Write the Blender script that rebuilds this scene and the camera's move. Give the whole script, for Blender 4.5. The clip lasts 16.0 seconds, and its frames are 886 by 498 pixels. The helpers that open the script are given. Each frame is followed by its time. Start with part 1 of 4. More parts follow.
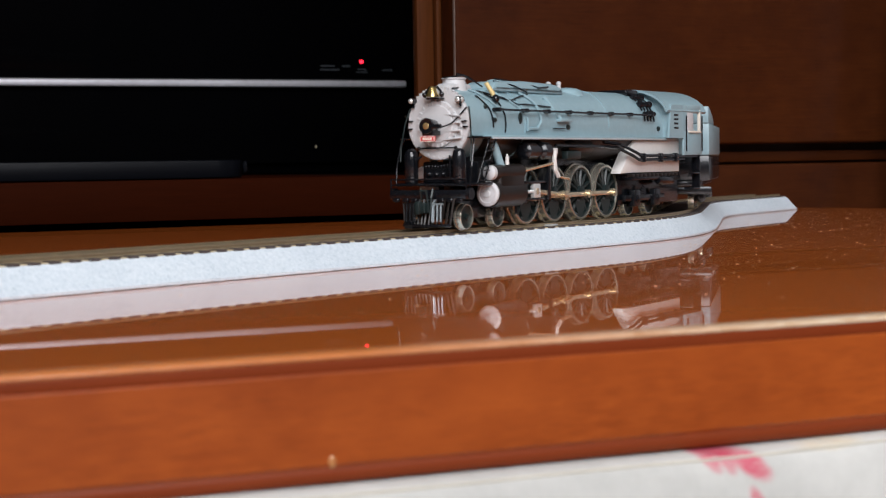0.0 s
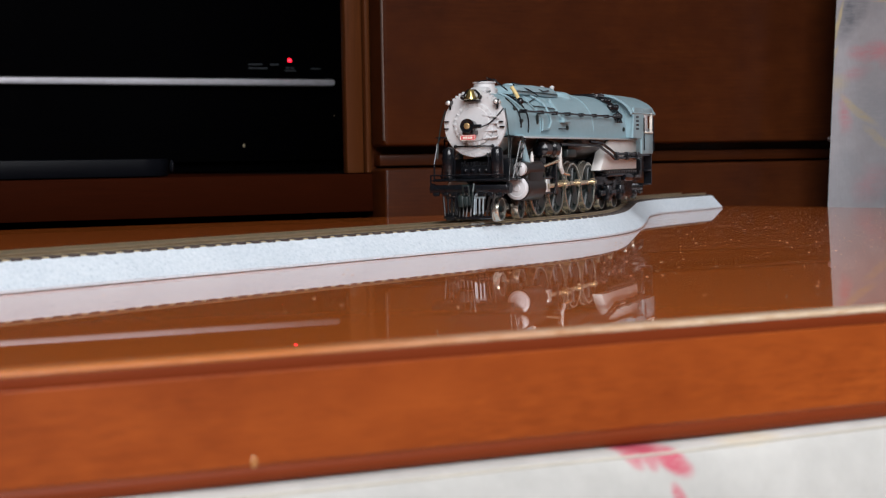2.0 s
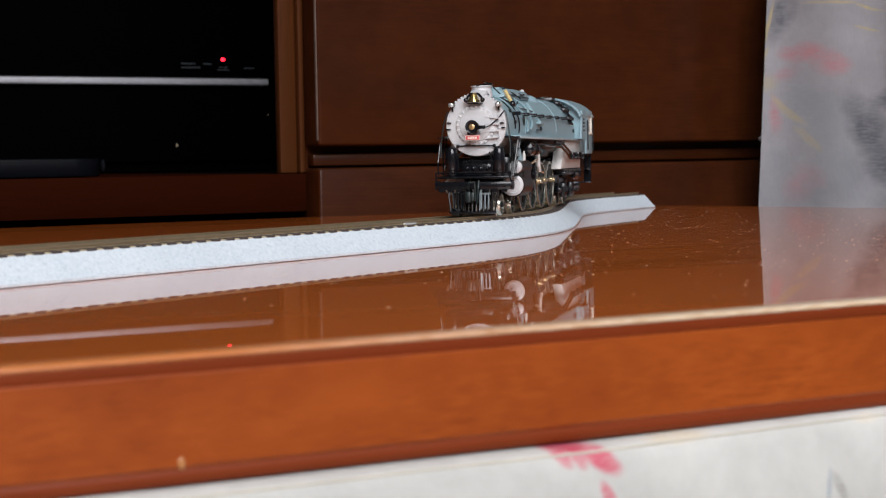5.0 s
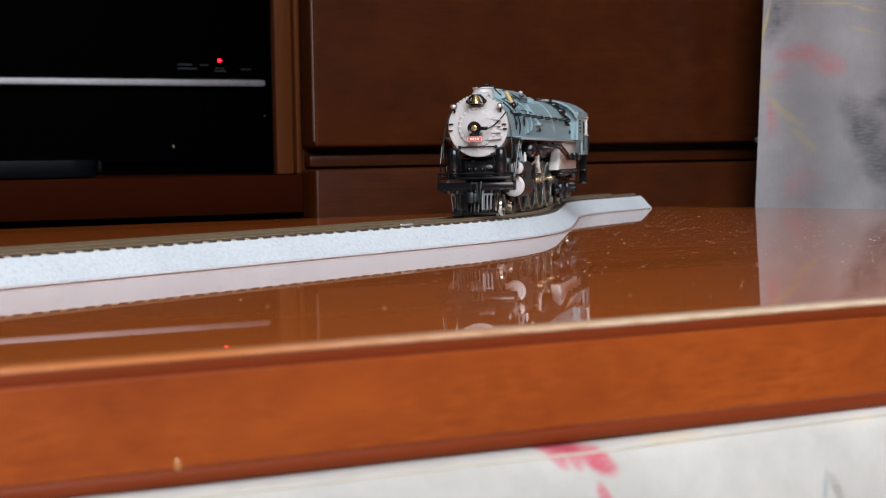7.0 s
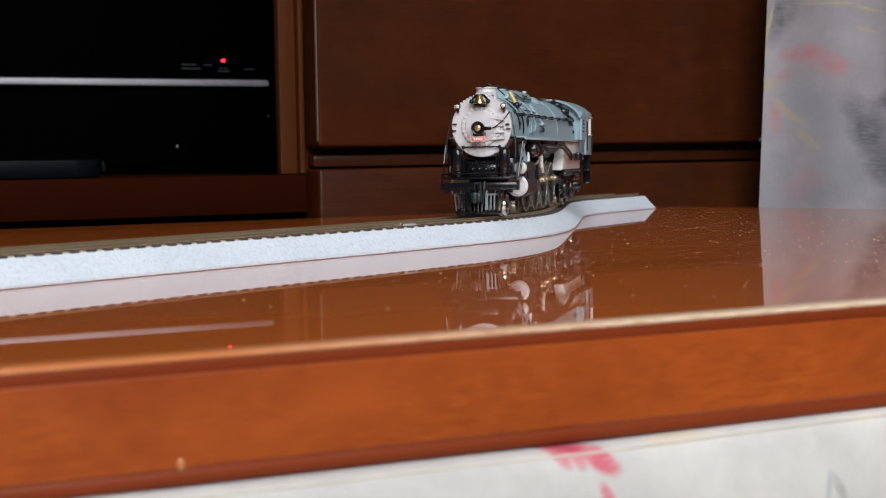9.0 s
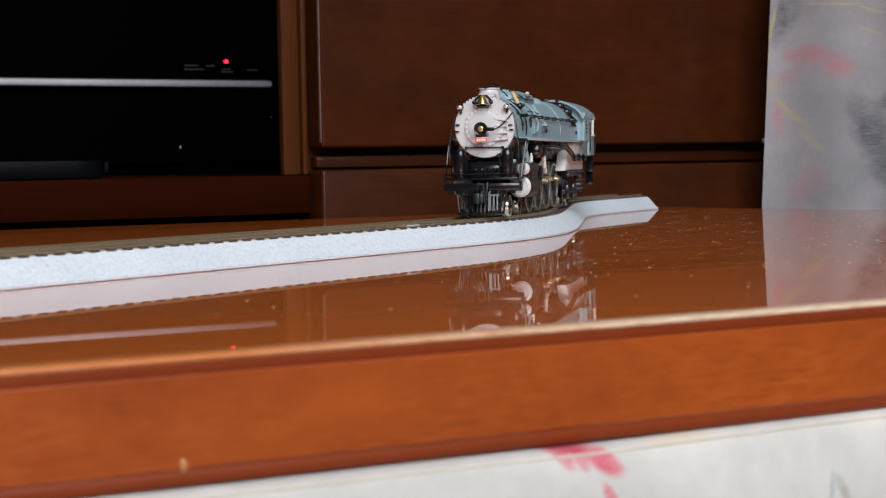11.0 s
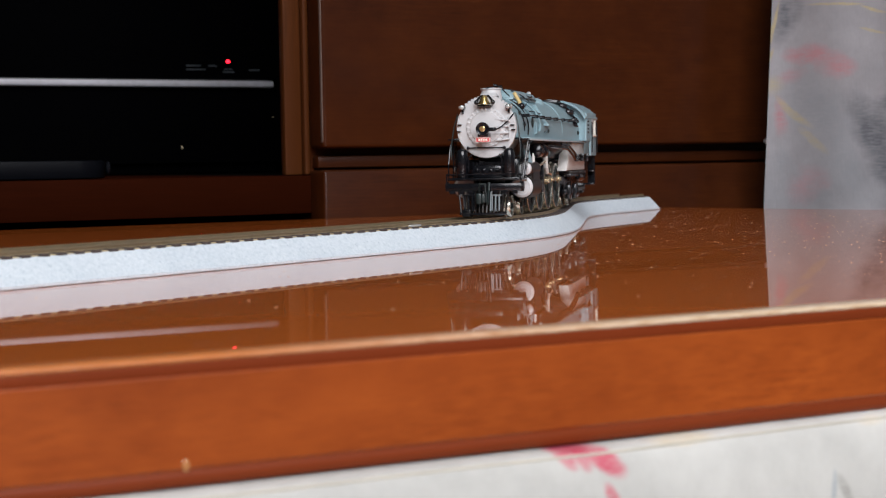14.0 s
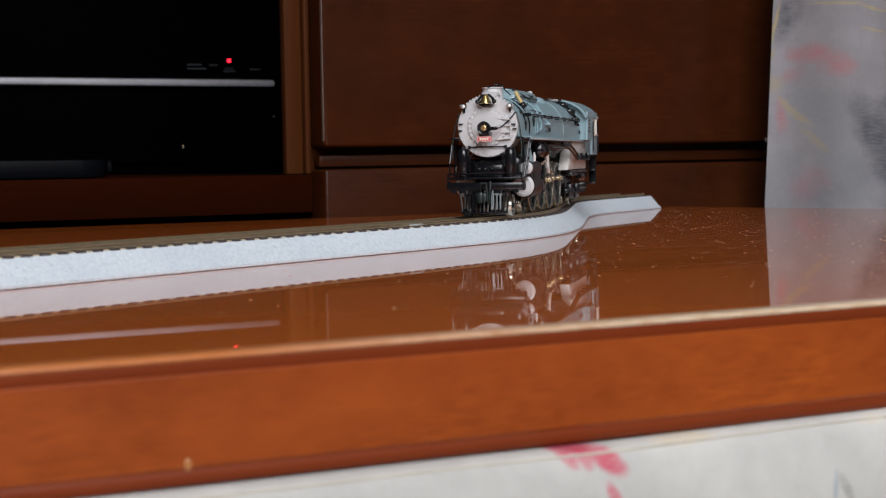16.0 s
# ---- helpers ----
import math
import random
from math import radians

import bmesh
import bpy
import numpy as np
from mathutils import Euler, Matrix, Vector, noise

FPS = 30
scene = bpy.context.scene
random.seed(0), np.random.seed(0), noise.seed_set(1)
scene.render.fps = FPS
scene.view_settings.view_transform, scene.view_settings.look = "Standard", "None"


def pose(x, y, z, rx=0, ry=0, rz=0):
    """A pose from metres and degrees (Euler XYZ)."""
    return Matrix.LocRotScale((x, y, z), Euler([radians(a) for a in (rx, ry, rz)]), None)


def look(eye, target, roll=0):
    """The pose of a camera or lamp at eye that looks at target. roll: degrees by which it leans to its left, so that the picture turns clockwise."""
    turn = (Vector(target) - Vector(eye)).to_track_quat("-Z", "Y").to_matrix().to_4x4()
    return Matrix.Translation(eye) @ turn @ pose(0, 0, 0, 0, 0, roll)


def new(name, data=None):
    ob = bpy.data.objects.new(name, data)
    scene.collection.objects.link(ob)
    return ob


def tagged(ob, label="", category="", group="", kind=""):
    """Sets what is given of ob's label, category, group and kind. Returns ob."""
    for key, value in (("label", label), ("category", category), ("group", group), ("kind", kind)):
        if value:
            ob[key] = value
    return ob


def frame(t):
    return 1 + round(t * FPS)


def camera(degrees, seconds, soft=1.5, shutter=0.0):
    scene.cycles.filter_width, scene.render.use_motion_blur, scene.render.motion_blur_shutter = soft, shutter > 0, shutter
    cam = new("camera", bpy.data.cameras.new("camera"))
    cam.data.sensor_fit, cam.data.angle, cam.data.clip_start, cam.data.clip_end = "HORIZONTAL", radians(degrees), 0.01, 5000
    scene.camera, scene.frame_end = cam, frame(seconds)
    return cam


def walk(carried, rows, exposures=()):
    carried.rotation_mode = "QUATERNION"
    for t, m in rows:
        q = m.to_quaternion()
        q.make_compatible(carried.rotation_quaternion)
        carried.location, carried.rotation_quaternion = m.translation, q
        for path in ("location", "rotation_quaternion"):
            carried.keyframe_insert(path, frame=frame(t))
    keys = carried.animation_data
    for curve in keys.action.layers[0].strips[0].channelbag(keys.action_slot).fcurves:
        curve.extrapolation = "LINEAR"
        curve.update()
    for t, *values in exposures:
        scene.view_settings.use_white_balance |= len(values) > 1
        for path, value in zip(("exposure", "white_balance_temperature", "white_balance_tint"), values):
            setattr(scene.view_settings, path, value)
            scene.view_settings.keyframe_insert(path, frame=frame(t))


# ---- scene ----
# The camera stands 3 cm above a lacquered table board and pans to the right.
cam = camera(31.29, 16.0, soft=1.2)
HIGH = 0.0333
cam.data.dof.use_dof, cam.data.dof.focus_distance, cam.data.dof.aperture_fstop = True, 0.67, 34.0


def aim(yaw, pitch, shift):
    """A camera pose: degrees to the right, degrees down, metres sideways."""
    a, p = radians(yaw), radians(pitch)
    eye = Vector((shift, 0, HIGH))
    return look(eye, eye + Vector((math.sin(a) * math.cos(p), math.cos(a) * math.cos(p), -math.sin(p))), -0.95)


PAN = [
    (0, -4.646, 3.131, -0.0030), (0.5, -4.445, 3.148, -0.0030), (1, -4.092, 3.167, -0.0029), (1.5, -3.807, 3.166, -0.0027),
    (1.6, -3.67, 3.17, -0.0026), (1.7, -3.46, 3.175, -0.0024), (1.8, -2.37, 3.20, -0.0016), (1.9, -2.23, 3.21, -0.0015),
    (2, -2.145, 3.214, -0.0014), (2.5, -1.741, 3.255, -0.0012), (3, -1.433, 3.278, -0.0010), (3.5, -1.136, 3.297, -0.0006),
    (4, -0.635, 3.320, -0.0003), (4.2, -0.33, 3.31, -0.0002), (6.3, 0.325, 3.23, 0), (6.5, 0.311, 3.227, 0), (7, 0.282, 3.226, 0.0001),
    (8, 0.221, 3.225, 0.0002), (9, 0.147, 3.224, 0.0002), (11.5, 0.019, 3.191, 0.0002), (12.5, -0.013, 3.19, 0.0001),
    (13.5, 0, 3.19, 0), (14, -0.016, 3.19, 0.0001), (15.5, -0.016, 3.19, 0.0001), (16, -0.044, 3.22, -0.0001)]
walk(cam, [(t, aim(*row)) for t, *row in PAN], exposures=[(0, 0.0), (15.8, 0.0), (16, -0.25)])

# ---- light: daylight from a tall window behind the camera ----
world = bpy.data.worlds.new("sky")
scene.world = world
world.use_nodes = True
wn = world.node_tree.nodes
sky = wn.new("ShaderNodeTexSky")
sky.sky_type, sky.sun_disc, sky.sun_elevation, sky.sun_rotation = "NISHITA", False, radians(40), radians(200)
world.node_tree.links.new(sky.outputs[0], wn["Background"].inputs[0])
wn["Background"].inputs[1].default_value = 0.12

lamp = bpy.data.lights.new("window_daylight", "AREA")
lamp.shape, lamp.size, lamp.size_y, lamp.energy, lamp.color = "RECTANGLE", 1.5, 1.4, 54, (0.985, 0.98, 1.0)
new("window_daylight", lamp).matrix_world = look((0.40, -0.93, 1.15), (0.32, 0.5, 0.55))

TURN = 29.0  # the furniture is turned so far to the left of the camera's line
ROOM = pose(0, 0, 0, 0, 0, TURN)


# ---- materials ----
def material(name, build):
    m = bpy.data.materials.new(name)
    m.use_nodes = True
    build(m.node_tree, m.node_tree.nodes["Principled BSDF"])
    return m


def link(nt, a, b):
    nt.links.new(a, b)


def coords(nt, scale=(1, 1, 1), kind="Object"):
    tc, mp = nt.nodes.new("ShaderNodeTexCoord"), nt.nodes.new("ShaderNodeMapping")
    mp.inputs["Scale"].default_value = scale
    link(nt, tc.outputs[kind], mp.inputs[0])
    return mp.outputs[0]


def noise_tex(nt, vec, scale, detail=4, rough=0.55):
    n = nt.nodes.new("ShaderNodeTexNoise")
    n.inputs["Scale"].default_value, n.inputs["Detail"].default_value, n.inputs["Roughness"].default_value = scale, detail, rough
    link(nt, vec, n.inputs["Vector"])
    return n.outputs["Fac"]


def ramp(nt, fac, stops):
    r = nt.nodes.new("ShaderNodeValToRGB")
    el = r.color_ramp.elements
    while len(el) < len(stops):
        el.new(0.5)
    for e, (p, c) in zip(el, stops):
        e.position, e.color = p, (*c, 1)
    link(nt, fac, r.inputs[0])
    return r.outputs[0]


def mixed(nt, fac, a, b, blend="MIX"):
    m = nt.nodes.new("ShaderNodeMix")
    m.data_type, m.blend_type = "RGBA", blend
    for sock, v in ((m.inputs[0], fac), (m.inputs[6], a), (m.inputs[7], b)):
        if isinstance(v, (int, float)):
            sock.default_value = v
        elif isinstance(v, tuple):
            sock.default_value = (*v, 1)
        else:
            link(nt, v, sock)
    return m.outputs[2]


def bump(nt, bsdf, height, strength, distance):
    b = nt.nodes.new("ShaderNodeBump")
    b.inputs["Strength"].default_value, b.inputs["Distance"].default_value = strength, distance
    link(nt, height, b.inputs["Height"])
    link(nt, b.outputs[0], bsdf.inputs["Normal"])


def wood(name, dark, mid, light, rough, coat, grain=(3, 60, 60), figure=7.0, coat_rough=0.03, spec=0.5, blotch=0.0):
    def build(nt, b):
        v = coords(nt, grain)
        fine = noise_tex(nt, v, 14, 6, 0.6)
        big = noise_tex(nt, coords(nt, (1, 3, 3)), figure, 3)
        c = ramp(nt, fine, ((0.25, dark), (0.5, mid), (0.78, light)))
        c = mixed(nt, ramp(nt, big, ((0.3, (0, 0, 0)), (0.7, (1, 1, 1)))), c, mid)
        if blotch:
            # uneven stain under the varnish, at two sizes
            for size, amount in ((28, blotch), (110, blotch * 0.6)):
                n = noise_tex(nt, coords(nt, (0.6, 1, 1)), size, 4, 0.65)
                lo, hi = 1 - amount, 1 + amount
                c = mixed(nt, 1.0, c, ramp(nt, n, ((0.3, (lo, lo * 0.93, lo * 0.9)), (0.7, (hi, hi, hi)))), "MULTIPLY")
        link(nt, c, b.inputs["Base Color"])
        b.inputs["Roughness"].default_value = rough
        b.inputs["Specular IOR Level"].default_value = spec
        b.inputs["Coat Weight"].default_value = coat
        b.inputs["Coat Roughness"].default_value = coat_rough
        bump(nt, b, fine, 0.04, 0.0004)
    return material(name, build)


def paint(name, colour, rough=0.5, metal=0.0, vary=0.12, scale=300.0, spec=0.5, relief=0.1, coat=0.0):
    def build(nt, b):
        v = coords(nt)
        n1, n2 = noise_tex(nt, v, scale, 5), noise_tex(nt, v, scale * 0.12, 3)
        lo, hi = tuple(c * (1 - vary) for c in colour), tuple(min(1, c * (1 + vary)) for c in colour)
        c = ramp(nt, n1, ((0.3, lo), (0.7, hi)))
        c = mixed(nt, 0.35, c, ramp(nt, n2, ((0.3, lo), (0.7, hi))))
        link(nt, c, b.inputs["Base Color"])
        r = nt.nodes.new("ShaderNodeMapRange")
        r.inputs[3].default_value, r.inputs[4].default_value = max(0.02, rough - 0.06), min(1, rough + 0.06)
        link(nt, n2, r.inputs[0])
        link(nt, r.outputs[0], b.inputs["Roughness"])
        b.inputs["Metallic"].default_value, b.inputs["Specular IOR Level"].default_value = metal, spec
        b.inputs["Coat Weight"].default_value = coat
        if relief:
            bump(nt, b, n1, relief, 0.0002)
    return material(name, build)


def speckled(name, stops, rough, scale):
    def build(nt, b):
        v = coords(nt)
        c = ramp(nt, noise_tex(nt, v, scale, 6, 0.75), stops)
        broad = noise_tex(nt, v, scale * 0.06, 2)
        c = mixed(nt, 0.12, c, ramp(nt, broad, ((0.3, stops[0][1]), (0.7, stops[-1][1]))))
        link(nt, c, b.inputs["Base Color"])
        b.inputs["Roughness"].default_value = rough
        bump(nt, b, noise_tex(nt, v, scale * 1.2, 5, 0.7), 0.5, 0.0006)
    return material(name, build)


def floral(name, ground, blots, weave=900, edge=0.55, slide=0.0):
    """Printed cloth: blots are (centre x, centre z, half width, half height, lean, colour, strength)."""
    def build(nt, b):
        v = coords(nt)
        wob = nt.nodes.new("ShaderNodeTexNoise")
        wob.inputs["Scale"].default_value, wob.inputs["Detail"].default_value = 60, 4
        link(nt, v, wob.inputs["Vector"])
        cloth = noise_tex(nt, coords(nt, (1, 1, 0.25)), weave, 3)
        c = mixed(nt, ramp(nt, noise_tex(nt, v, 22, 6, 0.65), ((0.35, (0, 0, 0)), (0.65, (1, 1, 1)))), tuple(g * 0.80 for g in ground), tuple(g * 1.06 for g in ground))
        for x, z, a, h, lean, colour, strength, rag in blots:
            swell = 1.3 if edge < 0.5 and min(a, h) > 0.0025 else 1.0
            sub = nt.nodes.new("ShaderNodeVectorMath")
            sub.operation = "MULTIPLY_ADD"
            link(nt, wob.outputs["Color"], sub.inputs[0])
            sub.inputs[1].default_value = (rag, rag, rag)
            link(nt, v, sub.inputs[2])
            mp = nt.nodes.new("ShaderNodeMapping")
            mp.vector_type = "TEXTURE"
            mp.inputs["Location"].default_value = (x + slide + rag / 2, 0, z + rag / 2)
            mp.inputs["Rotation"].default_value = (0, radians(lean), 0)
            mp.inputs["Scale"].default_value = (a * swell, 1e3, h * swell)
            link(nt, sub.outputs[0], mp.inputs[0])
            ln = nt.nodes.new("ShaderNodeVectorMath")
            ln.operation = "LENGTH"
            link(nt, mp.outputs[0], ln.inputs[0])
            mask = ramp(nt, ln.outputs["Value"], ((edge if min(a, h) > 0.0025 else 0.5, (strength,) * 3), (1.0, (0, 0, 0))))
            streak = ramp(nt, noise_tex(nt, coords(nt, (1, 1, 5)), 160, 3), ((0.35, (0.55,) * 3), (0.6, (1, 1, 1))))
            c = mixed(nt, mixed(nt, 1.0, mask, streak, "MULTIPLY"), c, colour)
        link(nt, c, b.inputs["Base Color"])
        b.inputs["Roughness"].default_value = 0.9
        b.inputs["Specular IOR Level"].default_value = 0.2
        bump(nt, b, cloth, 0.35, 0.0006)
    return material(name, build)


M_TOP = wood("lacquered_table_wood", (0.44, 0.094, 0.013), (0.56, 0.130, 0.019), (0.64, 0.165, 0.027), 0.4, 0.93, coat_rough=0.006, spec=0.3)
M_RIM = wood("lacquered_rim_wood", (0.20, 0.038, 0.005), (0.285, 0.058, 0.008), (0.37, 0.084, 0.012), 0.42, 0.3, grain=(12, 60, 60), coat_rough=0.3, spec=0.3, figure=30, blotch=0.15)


def pale_lip(nt, b):
    """Orange varnish that turns pale cream towards the board's far corner."""
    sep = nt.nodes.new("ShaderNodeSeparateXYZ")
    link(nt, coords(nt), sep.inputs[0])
    pale_share = nt.nodes.new("ShaderNodeMapRange")
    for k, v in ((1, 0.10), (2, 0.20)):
        pale_share.inputs[k].default_value = v
    link(nt, sep.outputs["X"], pale_share.inputs[0])
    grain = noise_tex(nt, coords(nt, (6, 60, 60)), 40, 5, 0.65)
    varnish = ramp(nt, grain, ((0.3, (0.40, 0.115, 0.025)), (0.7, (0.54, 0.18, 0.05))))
    pale_tone = ramp(nt, grain, ((0.3, (0.42, 0.24, 0.12)), (0.5, (0.62, 0.46, 0.31)), (0.7, (0.76, 0.64, 0.50))))
    link(nt, mixed(nt, pale_share.outputs[0], varnish, pale_tone), b.inputs["Base Color"])
    b.inputs["Roughness"].default_value = 0.4
    b.inputs["Coat Weight"].default_value, b.inputs["Coat Roughness"].default_value = 0.5, 0.2


M_LIP = material("pale_lip_varnish", pale_lip)
M_WORN = wood("worn_pale_lip_wood", (0.32, 0.11, 0.034), (0.42, 0.175, 0.062), (0.52, 0.27, 0.12), 0.3, 0.8, grain=(20, 60, 60), coat_rough=0.15, figure=12)
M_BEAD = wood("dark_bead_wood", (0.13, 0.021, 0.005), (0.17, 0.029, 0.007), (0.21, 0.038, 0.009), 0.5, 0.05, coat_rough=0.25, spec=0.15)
M_CAB = wood("brown_cabinet_wood", (0.030, 0.0070, 0.0011), (0.042, 0.0100, 0.0017), (0.058, 0.0145, 0.0025), 0.55, 0.18, figure=4.0, coat_rough=0.2, spec=0.08, blotch=0.16)
M_DOOR = wood("polished_door_wood", (0.030, 0.0070, 0.0011), (0.042, 0.0100, 0.0017), (0.058, 0.0145, 0.0025), 0.55, 0.22, figure=4.0, coat_rough=0.2, spec=0.08, blotch=0.2)
M_STILE = wood("reddish_stile_wood", (0.040, 0.0115, 0.0028), (0.066, 0.0195, 0.0048), (0.098, 0.030, 0.0075), 0.5, 0.05, grain=(60, 60, 3), coat_rough=0.2, spec=0.12)
# Glossy highlight of the door's edge, put into a pale colour.
M_EDGE_GLINT = paint("door_edge_glint", (0.17, 0.125, 0.105), 0.4, vary=0.2, scale=120, relief=0.02)
M_SHELF = wood("dark_shelf_wood", (0.015, 0.0026, 0.0006), (0.021, 0.0037, 0.0009), (0.028, 0.0050, 0.0012), 0.6, 0.0, coat_rough=0.2, spec=0.02)
M_GLOSS = paint("glossy_black_plastic", (0.0012, 0.0012, 0.0015), 0.12, vary=0.05, relief=0, scale=40, spec=0.06)
# Near-black: deep shade of the bay and plinth recess, put into the colour.
M_RECESS_SHADE = paint("recess_shade_black", (0.0008, 0.0008, 0.0008), 0.9, vary=0.1, scale=60, spec=0.05)
M_SILVER = paint("brushed_aluminium", (0.70, 0.69, 0.74), 0.35, 0.4, scale=200, relief=0.02)
M_PLATE = paint("dark_grey_gloss_plastic", (0.0030, 0.0034, 0.005), 0.35, vary=0.05, relief=0, scale=40, spec=0.08)
M_PRINT = paint("grey_print", (0.025, 0.03, 0.036), 0.5, relief=0)
M_BED = speckled("speckled_grey_ballast", ((0.30, (0.36, 0.44, 0.52)), (0.40, (0.56, 0.64, 0.70)), (0.54, (0.65, 0.72, 0.78)), (0.70, (0.74, 0.80, 0.85))), 0.85, 800)
M_TAN = paint("tan_ballast_top", (0.42, 0.34, 0.21), 0.6, vary=0.2, scale=400)
M_TIE = paint("dark_brown_sleeper_plastic", (0.055, 0.043, 0.040), 0.6, vary=0.25, scale=500)
M_RAIL = paint("tarnished_nickel_rail", (0.50, 0.41, 0.28), 0.38, 0.75, vary=0.15, scale=250, relief=0.02)
# Unseen walls, dark so that they bounce little fill light.
M_WALL = paint("unseen_dark_wall", (0.13, 0.115, 0.10), 0.85, scale=15, relief=0.05)
M_FLOOR = wood("floor_wood", (0.16, 0.09, 0.05), (0.22, 0.13, 0.07), (0.28, 0.17, 0.09), 0.5, 0.1)
M_CEILING = paint("unseen_grey_ceiling", (0.40, 0.39, 0.37), 0.9, scale=15, relief=0.05)
M_HEM = paint("yellowed_cotton", (0.51, 0.48, 0.41), 0.9, vary=0.18, scale=90, spec=0.2)
M_DUST = paint("pale_dust", (0.52, 0.40, 0.29), 0.95, scale=800)
# locomotive finishes
M_BLUE = paint("blue_grey_enamel", (0.26, 0.385, 0.43), 0.36, vary=0.07, scale=450, relief=0.03)
M_PALE = paint("pale_graphite_paint", (0.56, 0.56, 0.57), 0.45, vary=0.05, scale=500, relief=0.03)
M_FIRE = paint("cream_firebox_paint", (0.70, 0.685, 0.66), 0.5, vary=0.06, scale=450, relief=0.04)
M_BLACK = paint("satin_black_enamel", (0.006, 0.0068, 0.009), 0.2, vary=0.2, scale=400, relief=0.02, spec=0.55)
# Brown-black of dark parts, and of the shade painted under the boiler.
M_BROWN_AND_SHADE = paint("brown_black_and_shade", (0.010, 0.007, 0.006), 0.4, vary=0.2, scale=300)
M_GREEN = paint("dark_green_wheel_paint", (0.010, 0.018, 0.018), 0.4, vary=0.2, scale=400)
M_NICKEL = paint("plated_tyre_metal", (0.80, 0.83, 0.82), 0.2, 0.55, vary=0.06, scale=300, relief=0)
M_TYRE = paint("worn_nickel_tyre", (0.52, 0.50, 0.43), 0.24, 0.8, vary=0.12, scale=300, relief=0)
M_STEEL = paint("grey_steel_fitting", (0.36, 0.42, 0.45), 0.25, 0.6, vary=0.1, scale=400, relief=0.02)
M_ROD = paint("brassy_rod_metal", (0.78, 0.66, 0.47), 0.22, 0.8, vary=0.1, scale=400, relief=0.02)
M_BRASS = paint("polished_brass", (0.83, 0.62, 0.25), 0.2, 0.95, vary=0.05, scale=400, relief=0)
M_HORN = paint("yellow_brass_lacquer", (0.75, 0.58, 0.27), 0.5, 0.2, vary=0.06, scale=400, relief=0)
M_EDGE = paint("pale_grey_line_paint", (0.42, 0.46, 0.47), 0.4, vary=0.05, scale=400, relief=0)
M_RED = paint("red_plate_enamel", (0.62, 0.09, 0.10), 0.4, vary=0.06, scale=500, relief=0)
M_CREAM = paint("cream_trim_paint", (0.80, 0.75, 0.66), 0.5, vary=0.04, scale=500, relief=0)


def glow(nt, b):
    b.inputs["Base Color"].default_value = (0.4, 0.0, 0.01, 1)
    b.inputs["Emission Color"].default_value = (1.0, 0.012, 0.03, 1)
    b.inputs["Emission Strength"].default_value = 5.0


M_LED = material("red_standby_light", glow)


def lens_glass(nt, b):
    b.inputs["Base Color"].default_value = (0.45, 0.30, 0.14, 1)
    b.inputs["Roughness"].default_value = 0.15
    b.inputs["Metallic"].default_value = 0.5


M_LENS = material("amber_lens", lens_glass)


# ---- mesh helpers ----
def solid(name, bm, mat, smooth=False):
    me = bpy.data.meshes.new(name)
    bmesh.ops.recalc_face_normals(bm, faces=bm.faces)
    if smooth:
        for f in bm.faces:
            f.smooth = True
        for e in bm.edges:
            e.smooth = len(e.link_faces) == 2 and e.calc_face_angle(0) < 0.7
    bm.to_mesh(me)
    bm.free()
    me.materials.append(mat)
    return me


def part(name, bm, mat, parent, label="", smooth=True):
    """One mesh object under a thing or under a part."""
    ob = new(name, solid(name, bm, mat, smooth))
    ob.parent = parent
    return tagged(ob, label)


def thing(name, label, category, at=None, group="", kind=""):
    ob = new(name)
    ob.empty_display_size = 0.01
    if at is not None:
        ob.matrix_basis = at
    return tagged(ob, label, category, group, kind)


def box(x0, x1, y0, y1, z0, z1, bevel=0.0, bm=None, seg=2):
    own = bmesh.new()
    bmesh.ops.create_cube(own, size=1)
    for v in own.verts:
        v.co = Vector((x0 + (v.co.x + 0.5) * (x1 - x0), y0 + (v.co.y + 0.5) * (y1 - y0), z0 + (v.co.z + 0.5) * (z1 - z0)))
    if bevel:
        bmesh.ops.bevel(own, geom=own.edges[:], offset=bevel, segments=seg, affect="EDGES", profile=0.5)
    return joined(bm, own)


def joined(bm, own):
    if bm is None:
        return own
    me = bpy.data.meshes.new("joining")
    own.to_mesh(me)
    own.free()
    bm.from_mesh(me)
    bpy.data.meshes.remove(me)
    return bm


def rod(a, b, r, bm=None, n=10, r2=None, caps=True):
    a, b = Vector(a), Vector(b)
    own = bmesh.new()
    bmesh.ops.create_cone(own, cap_ends=caps, segments=n, radius1=r, radius2=r if r2 is None else r2, depth=(b - a).length)
    m = Matrix.Translation((a + b) / 2) @ (b - a).to_track_quat("Z", "Y").to_matrix().to_4x4()
    bmesh.ops.transform(own, matrix=m, verts=own.verts)
    return joined(bm, own)


def tube(points, r, bm=None, n=6):
    bm = bm or bmesh.new()
    for a, b in zip(points, points[1:]):
        rod(a, b, r, bm, n)
    for p in points[1:-1]:
        ball(p, r, bm, 6, 4)
    return bm


def ball(p, r, bm=None, u=10, v=7, squash=(1, 1, 1)):
    own = bmesh.new()
    bmesh.ops.create_uvsphere(own, u_segments=u, v_segments=v, radius=r)
    bmesh.ops.transform(own, matrix=Matrix.Translation(p) @ Matrix.Diagonal((*squash, 1)), verts=own.verts)
    return joined(bm, own)


